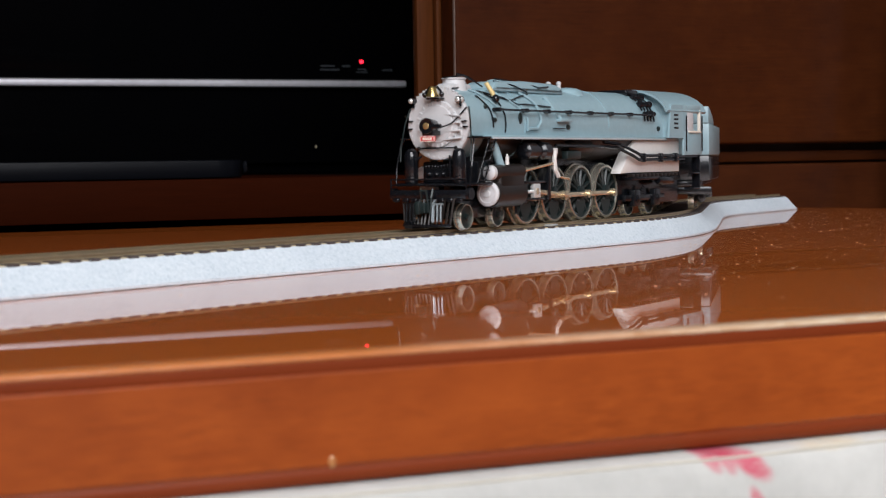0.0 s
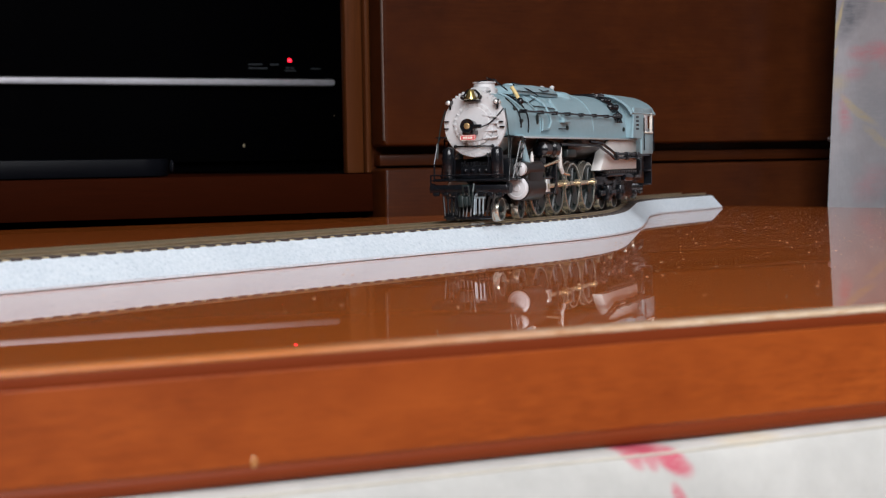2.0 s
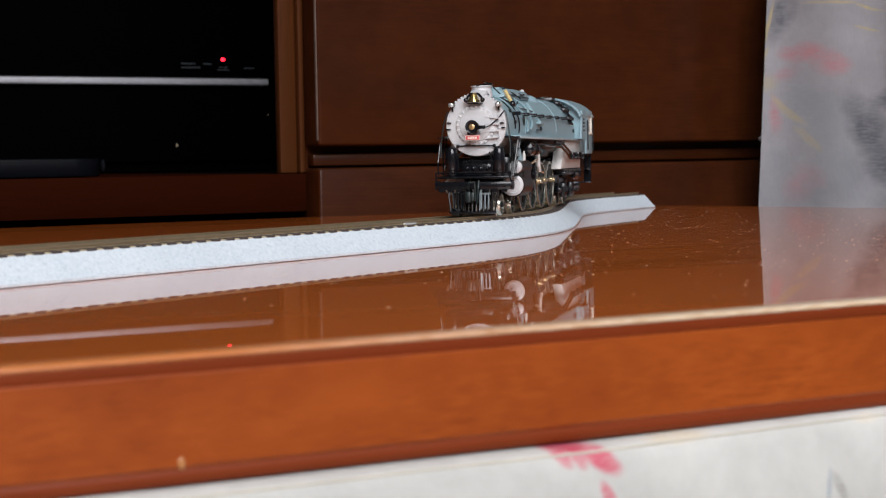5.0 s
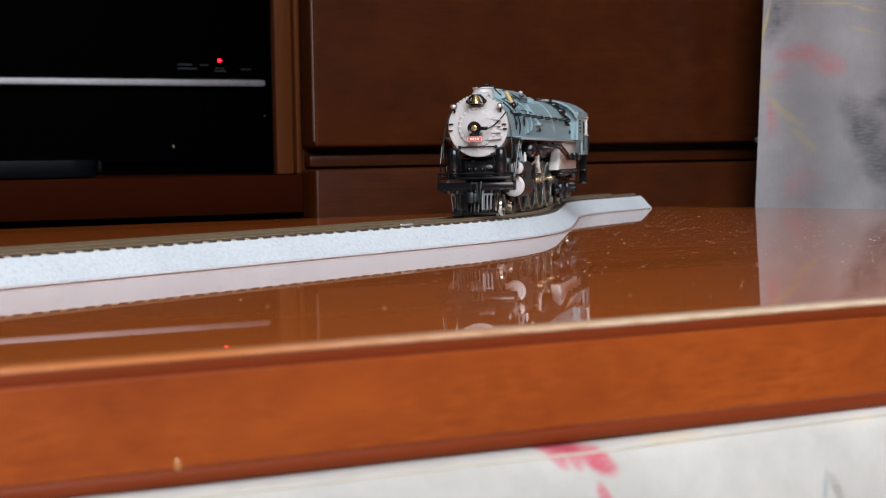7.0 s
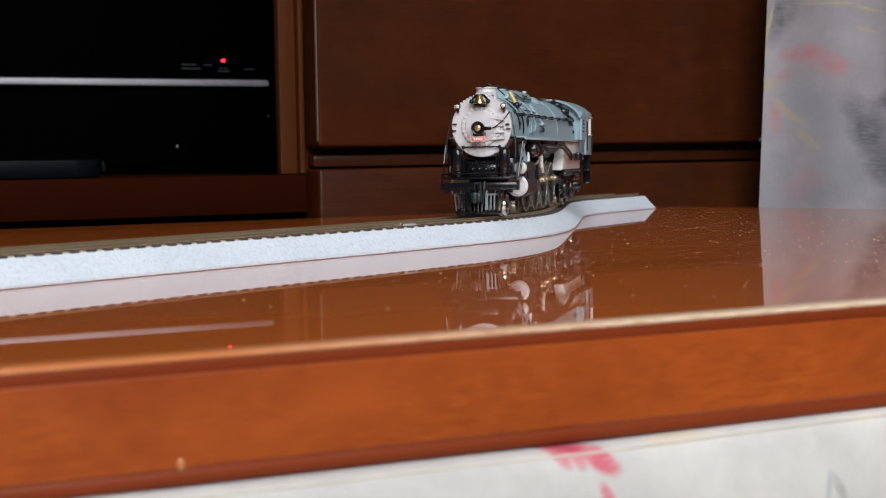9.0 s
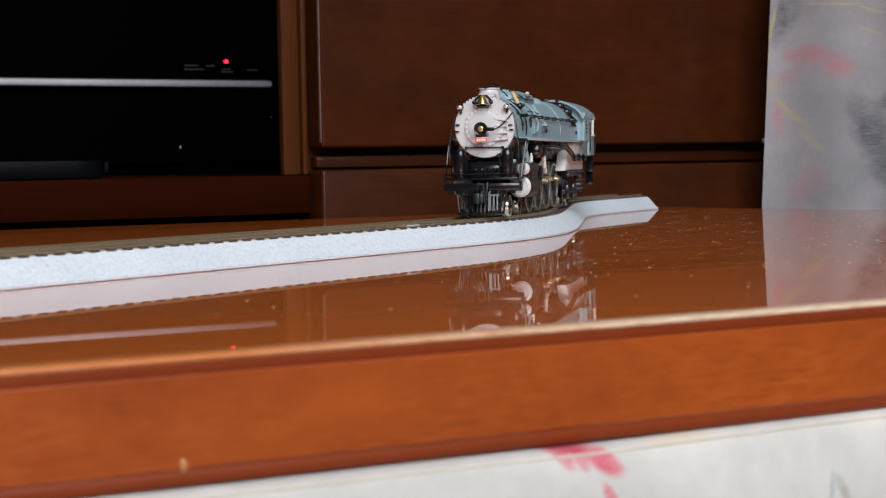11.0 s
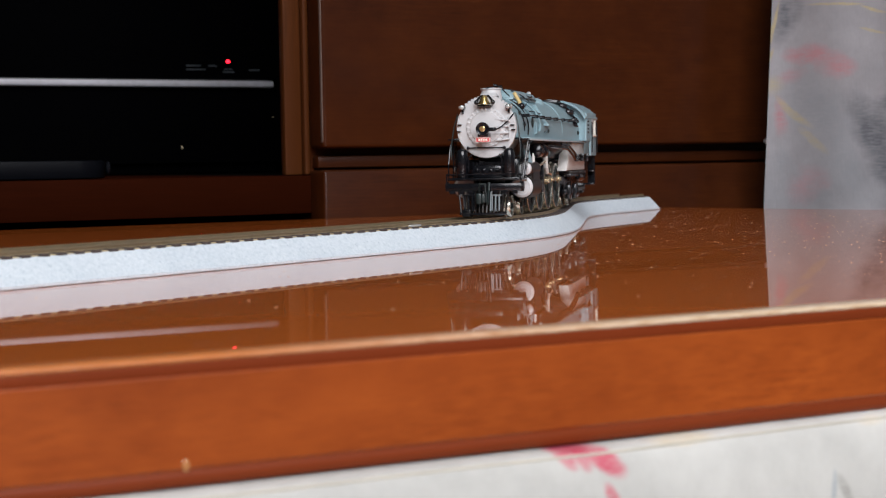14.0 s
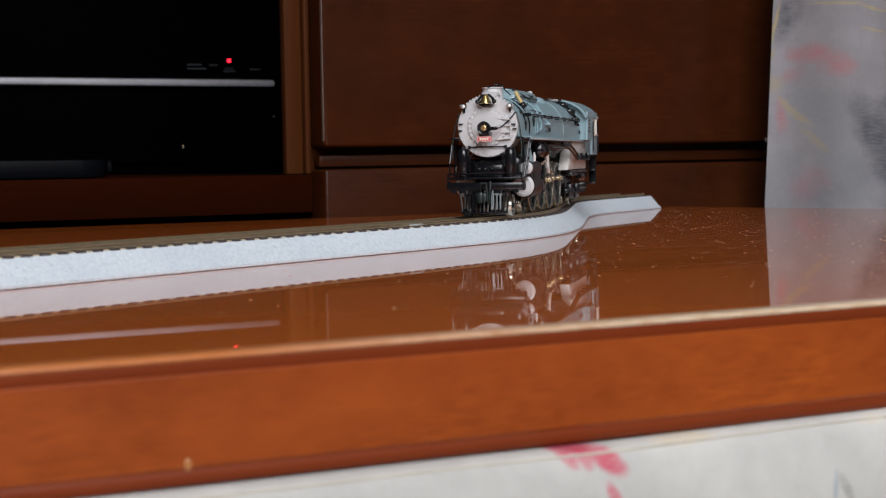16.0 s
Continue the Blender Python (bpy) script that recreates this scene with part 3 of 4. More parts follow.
def lp(name, bm, mat, parent, label="", smooth=True):
    return part(name, mm(bm), mat, parent, label, smooth)


def both(make):
    """The same mesh on the left and the right side."""
    return [make(1), make(-1)]


def wheel(parent, name, r, width, x, y, spokes, side, tyre_mat=None):
    """A wheel whose origin is its axle: tyre, spoked centre, hub."""
    o = side
    hubs = bmesh.new()
    lathe([(-width / 2, r * 0.16), (-width / 2, r * 0.26), (width * 0.62, r * 0.24), (width * 0.75, r * 0.12), (width * 0.75, 0)], "y", (0, 0, 0), hubs, 20)
    if spokes:
        lathe([(-width * 0.45, r * 0.82), (-width * 0.45, r * 0.9), (width * 0.36, r * 0.9), (width * 0.36, r * 0.82), (-width * 0.45, r * 0.82)], "y", (0, 0, 0), hubs, 40, close=False)
        own = prism([(r * 0.42 * math.cos(a), r * 0.86 * math.sin(a)) for a in [radians(200 + 14 * i) for i in range(11)]], -width * 0.3, width * 0.35, "y")
        joined(hubs, own)
    else:
        lathe([(-width * 0.4, r * 0.2), (-width * 0.4, r * 0.9), (width * 0.25, r * 0.9), (width * 0.1, r * 0.55), (width * 0.3, r * 0.25)], "y", (0, 0, 0), hubs, 28)
    if o < 0:
        bmesh.ops.transform(hubs, matrix=Matrix.Diagonal((1, -1, 1, 1)), verts=hubs.verts)
    w = lp(name, hubs, M_GREEN, parent)
    rim = lathe([(-width * 0.62, r * 0.89), (-width * 0.62, r * 1.06), (-width * 0.34, r * 1.06), (-width * 0.28, r * 1.0), (width * 0.45, r * 0.985), (width * 0.5, r * 0.965), (width * 0.5, r * 0.90), (-width * 0.62, r * 0.89)],
                "y", (0, 0, 0), None, 48, close=False)
    if o < 0:
        bmesh.ops.transform(rim, matrix=Matrix.Diagonal((1, -1, 1, 1)), verts=rim.verts)
    lp("tyre", rim, tyre_mat or M_TYRE, w, "bright plated tyre")
    if spokes:
        if "spoke" not in SHARED:
            SHARED["spoke"] = solid("spoke", mm(rod((r * 0.2, 0, 0), (r * 0.88, 0, 0), r * 0.075, None, 6, r * 0.06)), M_GREEN, True)
        for i in range(spokes):
            sp = new("spoke", SHARED["spoke"])
            sp.parent = w
            sp.matrix_basis = pose(0, o * width * 0.1 * K, 0, 0, 360 * i / spokes, 0)
    w.location = (x * K, y * o * K, r * K)
    return w


SHARED = {}
DRIVERS = (-54.0, -77.3, -100.6, -124.0)
R_DRIVE, R_LEAD, R_TRAIL, CRANK = 11.3, 4.7, 5.2, 3.5


def make_engine():
    g = thing("steam_locomotive", "blue-grey model steam locomotive with pale smokebox on the track", "model train", pose(RUN[0][1], RUN[0][2], RAIL, 0, 0, -90 - RUN[0][3]))
    zc = 37.6
    # boiler: smokebox drum, taper, firebox
    lp("boiler", lathe([(-9.5, 13.0), (-49, 13.2), (-49.3, 13.5), (-88, 13.9), (-118, 15.2), (-186, 15.6)], "x", (0, 0, zc), None, 48), M_BLUE, g, "blue-grey enamelled boiler")
    for x, r in ((-49, 13.75), (-118, 15.45)):
        lp("boiler_band", lathe([(x, r - 0.4), (x, r + 0.03), (x - 1.1, r + 0.03), (x - 1.1, r - 0.4)], "x", (0, 0, zc), None, 48, close=False), M_BLUE, g)
    for q in (1, -1):
        skirt = [(-10.5, q * 12.6), (-49, q * 12.9), (-88, q * 13.6), (-118, q * 14.9), (-186, q * 15.3), (-186, q * 15.65), (-118, q * 15.25), (-88, q * 13.95), (-49, q * 13.27), (-10.5, q * 13.0)]
        lp("jacket_skirt", prism(skirt, 33.2, zc + 0.4, "z"), M_BLUE, g, "straight lower side of the boiler jacket")
    # smokebox front: rim plate with rivets, raised round door
    front = lathe([(-10, 13.0), (-8.4, 13.1), (-8.0, 12.8), (-8.0, 8.6), (-7.5, 8.4), (-7.2, 8.3), (-7.0, 7.0), (-6.6, 6.7), (-6.3, 4.0), (-6.2, 0)], "x", (0, 0, zc), None, 56)
    for i in range(36):
        a = 2 * math.pi * i / 36
        ball((-8.0, 12.0 * math.cos(a), zc + 12.0 * math.sin(a)), 0.32, front, 6, 4)
    for i in range(24):
        a = 2 * math.pi * i / 24
        clamp = box(-8.1, -6.9, 6.9, 8.6, -0.5, 0.5, 0.3, None, 2)
        bmesh.ops.transform(clamp, matrix=Matrix.Translation((0, 0, zc)) @ Matrix.Rotation(a, 4, "X"), verts=clamp.verts)
        joined(front, clamp)
    for z, lean in ((-6.2, 6), (-3.0, 3), (0.6, -2), (3.8, -6)):
        strap = box(-7.9, -6.3, 3.9, 10.2, -0.3, 0.3, 0.15, None, 1)
        bmesh.ops.transform(strap, matrix=Matrix.Translation((0, 0, zc + z)) @ Matrix.Rotation(radians(lean), 4, "X"), verts=strap.verts)
        joined(front, strap)
    for i in range(15):
        a = radians(42 + 96 * i / 14)
        rod((-9.6, 13.2 * math.cos(a), zc + 13.2 * math.sin(a)), (-8.0, 13.2 * math.cos(a), zc + 13.2 * math.sin(a)), 0.55, front, 8)
    for z in (-4.8, -1.4, 2.0):
        rod((-7.6, 10.0, zc + z), (-7.6, 10.0, zc + z + 2.6), 0.4, front, 8)
    lp("smokebox_front", front, M_PALE, g, "pale grey-pink riveted smokebox front")
    for y, z in ((-11.6, 1.2), (-11.9, -1.6), (11.4, 0.8), (11.8, -1.2)):
        lp("front_clip", box(-8.2, -7.0, y - 0.9, y + 0.9, zc + z - 0.3, zc + z + 0.3, 0.15), M_BLACK, g)
    # headlamp, plate, bell, classification lamps
    lamp_ob = lp("headlamp", lathe([(-6, 1.6), (-5.0, 2.3), (-1.2, 2.8), (0.2, 2.9), (0.5, 2.7), (0.3, 2.0)], "x", (0, 0, 36.8), None, 24), M_BLACK, g, "black headlamp with an amber lens")
    lp("lens", lathe([(-0.3, 1.95), (0.35, 1.2), (0.6, 0)], "x", (0, 0, 36.8), None, 20), M_LENS, lamp_ob)
    lp("headlamp_bracket", box(-6.2, -0.4, -2.3, 2.3, 33.4, 35.2, 0.3), M_BLACK, lamp_ob)
    lp("generator_pipe", tube([(-2, 2.3, 36.4), (-2.6, 4.6, 36.3), (-5.8, 6.6, 37.4), (-6.6, 9.6, 40.0), (-8.4, 12.2, 43.6)], 0.28), M_BLACK, g)
    plate = lp("number_plate", box(-1.2, -0.5, -3.2, 3.2, 31.2, 33.3, 0.15), M_RED, g, "small red plate with a pale border")
    for y0, y1, z0, z1 in ((-3.1, 3.1, 31.25, 31.42), (-3.1, 3.1, 32.98, 33.15), (-3.1, -2.9, 31.42, 32.98), (2.9, 3.1, 31.42, 32.98), (-1.9, -1.2, 31.8, 32.7), (-0.9, -0.2, 31.8, 32.7), (0.1, 0.8, 31.8, 32.7), (1.1, 1.9, 31.8, 32.7)):
        lp("plate_bar", box(-0.52, -0.36, y0, y1, z0, z1), M_CREAM, plate, "plain pale bar", smooth=False)
    bell = lp("bell", lathe([(51.2, 0), (51.1, 0.8), (50.3, 1.4), (48.8, 1.9), (47.7, 2.6), (47.4, 2.7), (47.4, 2.2)], "z", (-4.4, 0, 0), None, 20), M_BRASS, g, "polished brass bell in a dark yoke")
    yoke = tube([(-5.4, -3.7, 47.2), (-5.4, -3.0, 49.4), (-5.4, -1.6, 50.8), (-5.4, 1.6, 50.8), (-5.4, 3.0, 49.4), (-5.4, 3.7, 47.2)], 0.5)
    box(-8.5, -4.6, -3.0, 3.0, 46.5, 47.1, 0.2, yoke)
    for y in (-3.6, 3.6):
        ball((-5.0, y, 48.2), 1.0, yoke)
    lp("yoke", yoke, M_BLACK, bell)
    for s in (1, -1):
        m = lp("marker_lamp", rod((-8.5, 10.0 * s, 46.2), (-5.4, 10.0 * s, 46.2), 1.15, None, 14), M_BLACK, g, "small black marker lamp with pale lenses")
        lp("lens", ball((-5.3, 10.0 * s, 46.2), 0.95, squash=(0.5, 1, 1)), M_NICKEL, m, "bright silvery lens")
        lp("lens", ball((-6.8, 11.2 * s, 46.2), 0.95, squash=(1, 0.5, 1)), M_NICKEL, m, "bright silvery lens")
        lp("stem", rod((-7.4, 10.0 * s, 43.6), (-7.4, 10.0 * s, 45.6), 0.4), M_BLACK, m)
    hr = tube([(-7.0, -8.0, 28.9), (-7.0, 8.0, 28.9)], 0.3)
    for y in (-7.9, 7.9):
        ball((-7.2, y, 28.9), 0.75, hr)
    lp("front_handrail", hr, M_BLACK, g)
    # stack and domes
    stack = lathe([(49.0, 5.0), (51.2, 4.6), (53.8, 4.2), (54.3, 4.7), (54.7, 4.7), (54.7, 3.6), (52, 3.4)], "z", (-19.5, 0, 0), None, 28)
    lp("smoke_stack", stack, M_PALE, g, "short pale grey chimney")
    lp("stack_saddle", prism([(-9.5, 49.5), (-10.5, 51.2), (-14, 52.6), (-25, 52.8), (-28, 50)], -3.8, 3.8, "y", bevel=1.3), M_PALE, g)
    sand = prism([(-36, 50), (-37.5, 53.0), (-41, 54.2), (-62, 54.8), (-88, 54.4), (-93, 53.0), (-96, 50)], -7.0, 7.0, "y", bevel=1.9)
    lp("sand_dome", sand, M_BLUE, g, "long low blue-grey sand dome")
    lp("dome_lid", lathe([(54.2, 3.4), (55.0, 3.1), (55.3, 1.5), (55.4, 0)], "z", (-50, 0, 0), None, 20), M_BLUE, g)
    lp("dome_lid", lathe([(54.0, 3.4), (54.8, 3.1), (55.1, 1.5), (55.2, 0)], "z", (-70, 0, 0), None, 20), M_BLUE, g)
    lp("steam_dome", lathe([(50.0, 8.2), (52.4, 7.0), (53.4, 5.0), (53.8, 2.0), (53.9, 0)], "z", (-108, 0, 0), None, 28), M_BLUE, g)
    for x, y in ((-98, 2.4), (-98, -2.4)):
        lp("safety_valve", lathe([(51, 0.9), (54.8, 0.9), (55.0, 1.1), (55.8, 1.0), (56.2, 0)], "z", (x, y, 0), None, 12), M_PALE, g)
    for pts in ([(-16, 3.5, 55.8), (-20, 1.0, 56.4), (-25, 3.0, 55.2), (-30, 6.0, 51.5)], [(-14, -1, 54.6), (-19, 4.6, 55.6), (-24, 4.4, 54.0)],
                [(-40, 5, 54.2), (-52, 7.2, 52.6), (-58, 9.5, 50.2)], [(-44, 3, 55.2), (-60, 5.6, 54.2), (-72, 7.4, 52.4), (-80, 7.0, 53.0)]):
        lp("sand_pipe", tube(pts, 0.3), M_BLACK, g)
    lp("headlamp_arm", tube([(-0.8, 2.2, 36.6), (-1.0, 5.6, 36.7)], 0.75, box(-1.8, 0.1, 2.6, 5.2, 35.8, 37.4, 0.2)), M_BLACK, g)
    w = lp("whistle", rod((-30.4, 10.6, 48.4), (-28.7, 8.3, 53.0), 0.85, None, 12), M_HORN, g, "yellow brass air whistle")
    lp("whistle_valve", ball((-30.8, 11.2, 47.0), 1.5), M_BLACK, w)
    # pipes, hatches and clips on the boiler
    def on(x, deg, lift=0.3):
        r = (13.3 if x > -50 else 13.9 if x > -90 else 15.0 if x > -118 else 15.6) + lift
        return (x, r * math.sin(radians(deg)), zc + r * math.cos(radians(deg)))
    for s in both(lambda q: q):
        for run, rr in (([(-38, 26), (-40, 40), (-46, 60), (-50, 80), (-50, 100)], 0.42), ([(-28, 34), (-33, 50), (-34, 74), (-34, 104)], 0.32),
                        ([(-30, 30), (-44, 48), (-62, 32)], 0.30), ([(-22, 20), (-26, 44), (-30, 62), (-40, 66)], 0.42), ([(-26, 24), (-36, 40), (-48, 56), (-72, 60)], 0.3), ([(-20, 40), (-24, 66), (-25, 96)], 0.3), ([(-56, 28), (-60, 52), (-61, 84), (-58, 96), (-50, 97)], 0.6)):
            pts = []
            for (xa, da), (xb, db) in zip(run, run[1:]):
                pts += [on(xa + (xb - xa) * k / 5, s * (da + (db - da) * k / 5)) for k in range(5)]
            pts.append(on(run[-1][0], s * run[-1][1]))
            lp("boiler_pipe", tube(pts, rr), M_BLUE if rr > 0.4 else M_BLACK, g)
        rail_pts = [(x, s * 14.6 if x > -90 else s * (14.6 + (-90 - x) * 0.03), 42.8) for x in (-27, -48, -66, -84, -102, -120, -138, -158)]
        rail_pts = [(x, y + s * 0.3, z) for x, y, z in rail_pts]
        rail_ob = lp("handrail", tube(rail_pts, 0.42), M_BLACK, g, "thin black handrail on knobs")
        for x, y, z in rail_pts:
            lp("handrail_knob", rod((x, y - s * 2.6, z), (x, y + s * 0.6, z), 0.8, None, 8), M_BLACK, rail_ob)
        for x, d, a, b in ((-45.8, 80, 1.3, 2.3), (-83.6, 93, 1.7, 1.1), (-167, 92, 1.6, 1.1), (-26, 84, 1.8, 0.9), (-22, 62, 1.0, 1.0)):
            lp("washout_plug", ball(on(x, s * d, 0.1), 1.0, squash=(a, 0.7, b)), M_GREEN, g)
        st = box(-84, -74, s * 14.6 - 1.3, s * 14.6 + 1.3, 38.9, 40.1, 0.25)
        rod(on(-72, s * 40, 0.6), (-76, s * 14.6, 40), 0.9, st, 8)
        lp("sand_trap_step", st, M_BLUE, g)
        lp("check_valve_lid", box(-80, -70, s * 14.35, s * 14.75, 36.0, 36.5, 0.1), M_BLACK, g)
        # running board
        lp("running_board", box(-186, -18, min(s * 11.5, s * 17), max(s * 11.5, s * 17), 32.2, 33.2, 0.2), M_BLUE, g, "narrow blue-grey running board")
        lp("running_board_edge", box(-186, -18, min(s * 17, s * 17.3), max(s * 17, s * 17.3), 31.9, 32.6, 0.08), M_EDGE, g, "pale edge line of the running board")
        # front ladder and steps
        lad = tube([(-10, s * 15.2, 16), (-17, s * 16.4, 32.4)], 0.35)
        tube([(-14.5, s * 15.2, 16), (-21.5, s * 16.4, 32.4)], 0.35, lad)
        for k in range(5):
            f = k / 4.5 + 0.05
            box(-15.2 - 6.6 * f, -10.0 - 6.6 * f, s * 15.4 - 0.6 + s * f, s * 15.4 + 0.6 + s * f, 16 + 16 * f, 16.4 + 16 * f, 0, lad)
        lp("ladder", lad, M_BLACK, g)
        lp("grab_rail", tube([(-8.5, s * 14.6, 33), (-7, s * 15.6, 30), (-4.5, s * 16.0, 22), (-3.6, s * 15.8, 15)], 0.3), M_BLACK, g)
        lp("grab_rail", tube([(-9, s * 12.6, 43.6), (-7.6, s * 14.0, 38), (-6.2, s * 15.0, 30), (-5.6, s * 15.0, 24)], 0.28), M_GREEN, g)
        lp("board_end", box(-17.5, -8.5, min(s * 12, s * 17), max(s * 12, s * 17), 32.2, 32.8, 0.1), M_BLACK, g)
        # shielded air pumps on the pilot deck
        p = lp("air_pump", lathe([(16.2, 2.2), (16.8, 2.5), (25.8, 2.5), (27.6, 2.2), (28.6, 1.2), (28.8, 0)], "z", (-5.5, s * 10.2, 0), None, 20), M_BLACK, g, "black upright air pump cylinder")
        lp("pump_pipe", tube([(-4.2, s * 7.2, 18.5), (-4.2, s * 7.2, 24.5), (-6, s * 6.0, 26)], 0.4), M_BLACK, p)
        # cylinders
        c = box(-42, -23.5, min(s * 7, s * 17.2), max(s * 7, s * 17.2), 8.6, 22.2, 1.6, None, 3)
        rod((-42.5, s * 12.8, 11.9), (-21.7, s * 12.8, 11.9), 5.2, c, 28)
        rod((-42, s * 14.4, 19.6), (-21.3, s * 14.4, 19.6), 3.1, c, 20)
        cyl = lp("cylinder", c, M_BROWN_AND_SHADE, g, "dark brown-black cylinder block")
        lp("cylinder_cover", lathe([(-21.9, 4.7), (-21.1, 4.7), (-20.7, 4.3), (-20.5, 3.4), (-20.7, 3.2), (-20.5, 1.6), (-20.1, 1.3), (-20.0, 0)], "x", (0, s * 12.8, 11.9), None, 30), M_PALE, cyl, "pale round cylinder cover")
        lp("valve_cover", lathe([(-21.4, 2.8), (-19.7, 2.7), (-19.3, 2.2), (-19.1, 0)], "x", (0, s * 14.4, 19.6), None, 22), M_PALE, cyl, "pale round valve cover")
        lp("lubricator", lathe([(22.4, 0.7), (25.2, 0.7), (25.4, 0.4), (26.4, 0.35), (26.5, 0)], "z", (-30, s * 16.2, 0), None, 10), M_FIRE, cyl)
        lp("steam_pipe", rod((-28.0, s * 14.6, 21.8), (-24.6, s * 13.4, 30.5), 1.6, None, 14), M_BLUE, cyl, "slanting blue-grey steam pipe")
        for k, (x, z) in enumerate(((-41, 3.8), (-25, 3.8))):
            lp("drain_cock", rod((x, s * 13.4, z), (x, s * 13.4, 7.6), 0.55, None, 8), M_BLACK, cyl)
        # guides, valve gear bracket
        gd = box(-66, -42, s * 13.4 - 0.7, s * 13.4 + 0.7, 15.0, 16.0, 0.2)
        box(-66, -42, s * 13.4 - 0.7, s * 13.4 + 0.7, 8.6, 9.4, 0.2, gd)
        box(-67.5, -65.5, s * 10, s * 14.6, 8.4, 26, 0.2, gd) if s > 0 else box(-67.5, -65.5, s * 14.6, s * 10, 8.4, 26, 0.2, gd)
        lp("crosshead_guide", gd, M_BLACK, g)
        lk = tube([(-70, s * 15.0, 27.5), (-69.0, s * 15.2, 24), (-69.8, s * 15.2, 20), (-72.4, s * 15.2, 17.4)], 0.95)
        box(-72, -67.5, min(s * 14.0, s * 15.4), max(s * 14.0, s * 15.4), 26.2, 28.6, 0.3, lk)
        lp("expansion_link", lk, M_FIRE, g, "pale curved valve link")
        lp("radius_rod", rod((-68, s * 15.0, 22.6), (-44, s * 14.6, 19.8), 0.6, None, 8), M_ROD, g)
        lp("eccentric_rod", rod((-72.4, s * 15.6, 17.2), (-80, s * 15.8, 16.4), 0.55, None, 8), M_ROD, g)
        # underside fittings
        lp("feed_pump", lathe([(-46, 0), (-46, 2.0), (-47, 3.3), (-54, 3.3), (-55, 2.4), (-58, 2.4), (-59, 3.6), (-64, 3.6), (-65, 2), (-65, 0)], "x", (0, s * 14.0, 27.4), None, 18), M_BLACK, g, "black feed pump under the running board")
        lp("cooling_pipe", tube([(-70, s * 15.4, 29.6), (-112, s * 15.6, 29.2), (-122, s * 17.2, 28.6), (-136, s * 17.8, 25.2), (-142, s * 17.8, 23.4), (-190, s * 17.8, 23.4)], 0.7), M_BLACK, g)
        lp("cooling_pipe", tube([(-112, s * 15.6, 31.0), (-124, s * 17.4, 30.2), (-138, s * 18.0, 26.8), (-144, s * 18.0, 25.2), (-190, s * 18.0, 25.2)], 0.7), M_BLACK, g)
        for x in (-146, -164, -180):
            lp("pipe_clamp", box(x - 0.7, x + 0.7, s * 18.0 - 1.1, s * 18.0 + 1.1, 22.4, 26.2, 0.2), M_BLACK, g)
        lp("reservoir", lathe([(-84, 0), (-84, 2.2), (-86, 3.0), (-104, 3.0), (-106, 2.2), (-106, 0)], "x", (0, s * 12.0, 29.0), None, 18), M_BROWN_AND_SHADE, g)
        lp("power_reverse", box(-92, -80, s * 12.6, s * 15.6, 24.0, 27.4, 0.6) if s > 0 else box(-92, -80, s * 15.6, s * 12.6, 24.0, 27.4, 0.6), M_GREEN, g)
        # trailing truck side frame
        tf = box(-178, -137, min(s * 11.6, s * 13.6), max(s * 11.6, s * 13.6), 5.6, 8.2, 0.5)
        for x in (-147, -168):
            box(x - 3.2, x + 3.2, min(s * 11.8, s * 14.8), max(s * 11.8, s * 14.8), 3.2, 10.6, 0.7, tf)
            ball((x, s * 14.8, 6.4), 1.8, tf, squash=(1, 0.5, 1))
        for k in range(5):
            rod((-157.5, s * 13.4, 7.6 + k * 0.9), (-151 - k, s * 13.4, 8.6 + k * 0.9), 0.4, tf, 6)
        lp("truck_frame", tf, M_BLACK, g)
        lp("injector", lathe([(-166, 0), (-166, 1.5), (-170, 2.3), (-180, 2.3), (-182, 1.2), (-182, 0)], "x", (0, s * 15.4, 14.2), None, 14), M_BLACK, g)
        # cab side
        lo, hi = min(s * 18.6, s * 19.6), max(s * 18.6, s * 19.6)
        side = box(-207, -186, lo, hi, 25.2, 36.0, 0.2)
        box(-207, -205.2, lo, hi, 36.0, 47.9, 0.2, side)
        box(-190.5, -186, lo, hi, 36.0, 47.9, 0.2, side)
        box(-205.2, -190.5, lo, hi, 45.6, 47.9, 0.2, side)
        cab = lp("cab_side", side, M_BLUE, g)
        lp("window_frame", box(-205.4, -204.4, lo - 0.12, hi + 0.12, 36.0, 45.8, 0.1), M_CREAM, cab, "cream window frame")
        lp("window_frame", box(-197.8, -190.2, lo + 0.2, hi - 0.2, 36.0, 45.8, 0.1), M_PALE, cab, "pale half-open sliding sash")
        lp("arm_rest", box(-205, -191, hi if s > 0 else lo - 0.8, hi + 0.8 if s > 0 else lo, 35.4, 36.2, 0.15), M_CREAM, cab)
        fwd = prism([(-186, 32.9), (-170, 32.9), (-172.5, 47.6), (-186, 47.9)], lo, hi, "y")
        shoulder = lp("cab_shoulder", fwd, M_BLUE, g)
        for k in range(4):
            lp("louvre", box(-180, -175.4, lo - 0.15, hi + 0.15, 37.0 + 1.9 * k, 37.9 + 1.9 * k, 0.1), M_BLACK, shoulder)
        for k, x in enumerate((-188, -206)):
            lp("cab_handrail", rod((x, s * 20.2, 27), (x, s * 20.2, 43), 0.3, None, 8), M_BLACK, cab)
        lp("cab_steps", box(-206, -199, min(s * 14, s * 19), max(s * 14, s * 19), 9.5, 10.3, 0.1, box(-206, -199, min(s * 16, s * 19), max(s * 16, s * 19), 16.5, 17.3, 0.1, box(-206.3, -205.6, min(s * 15, s * 19), max(s * 15, s * 19), 9.5, 25.2))), M_BLACK, g)
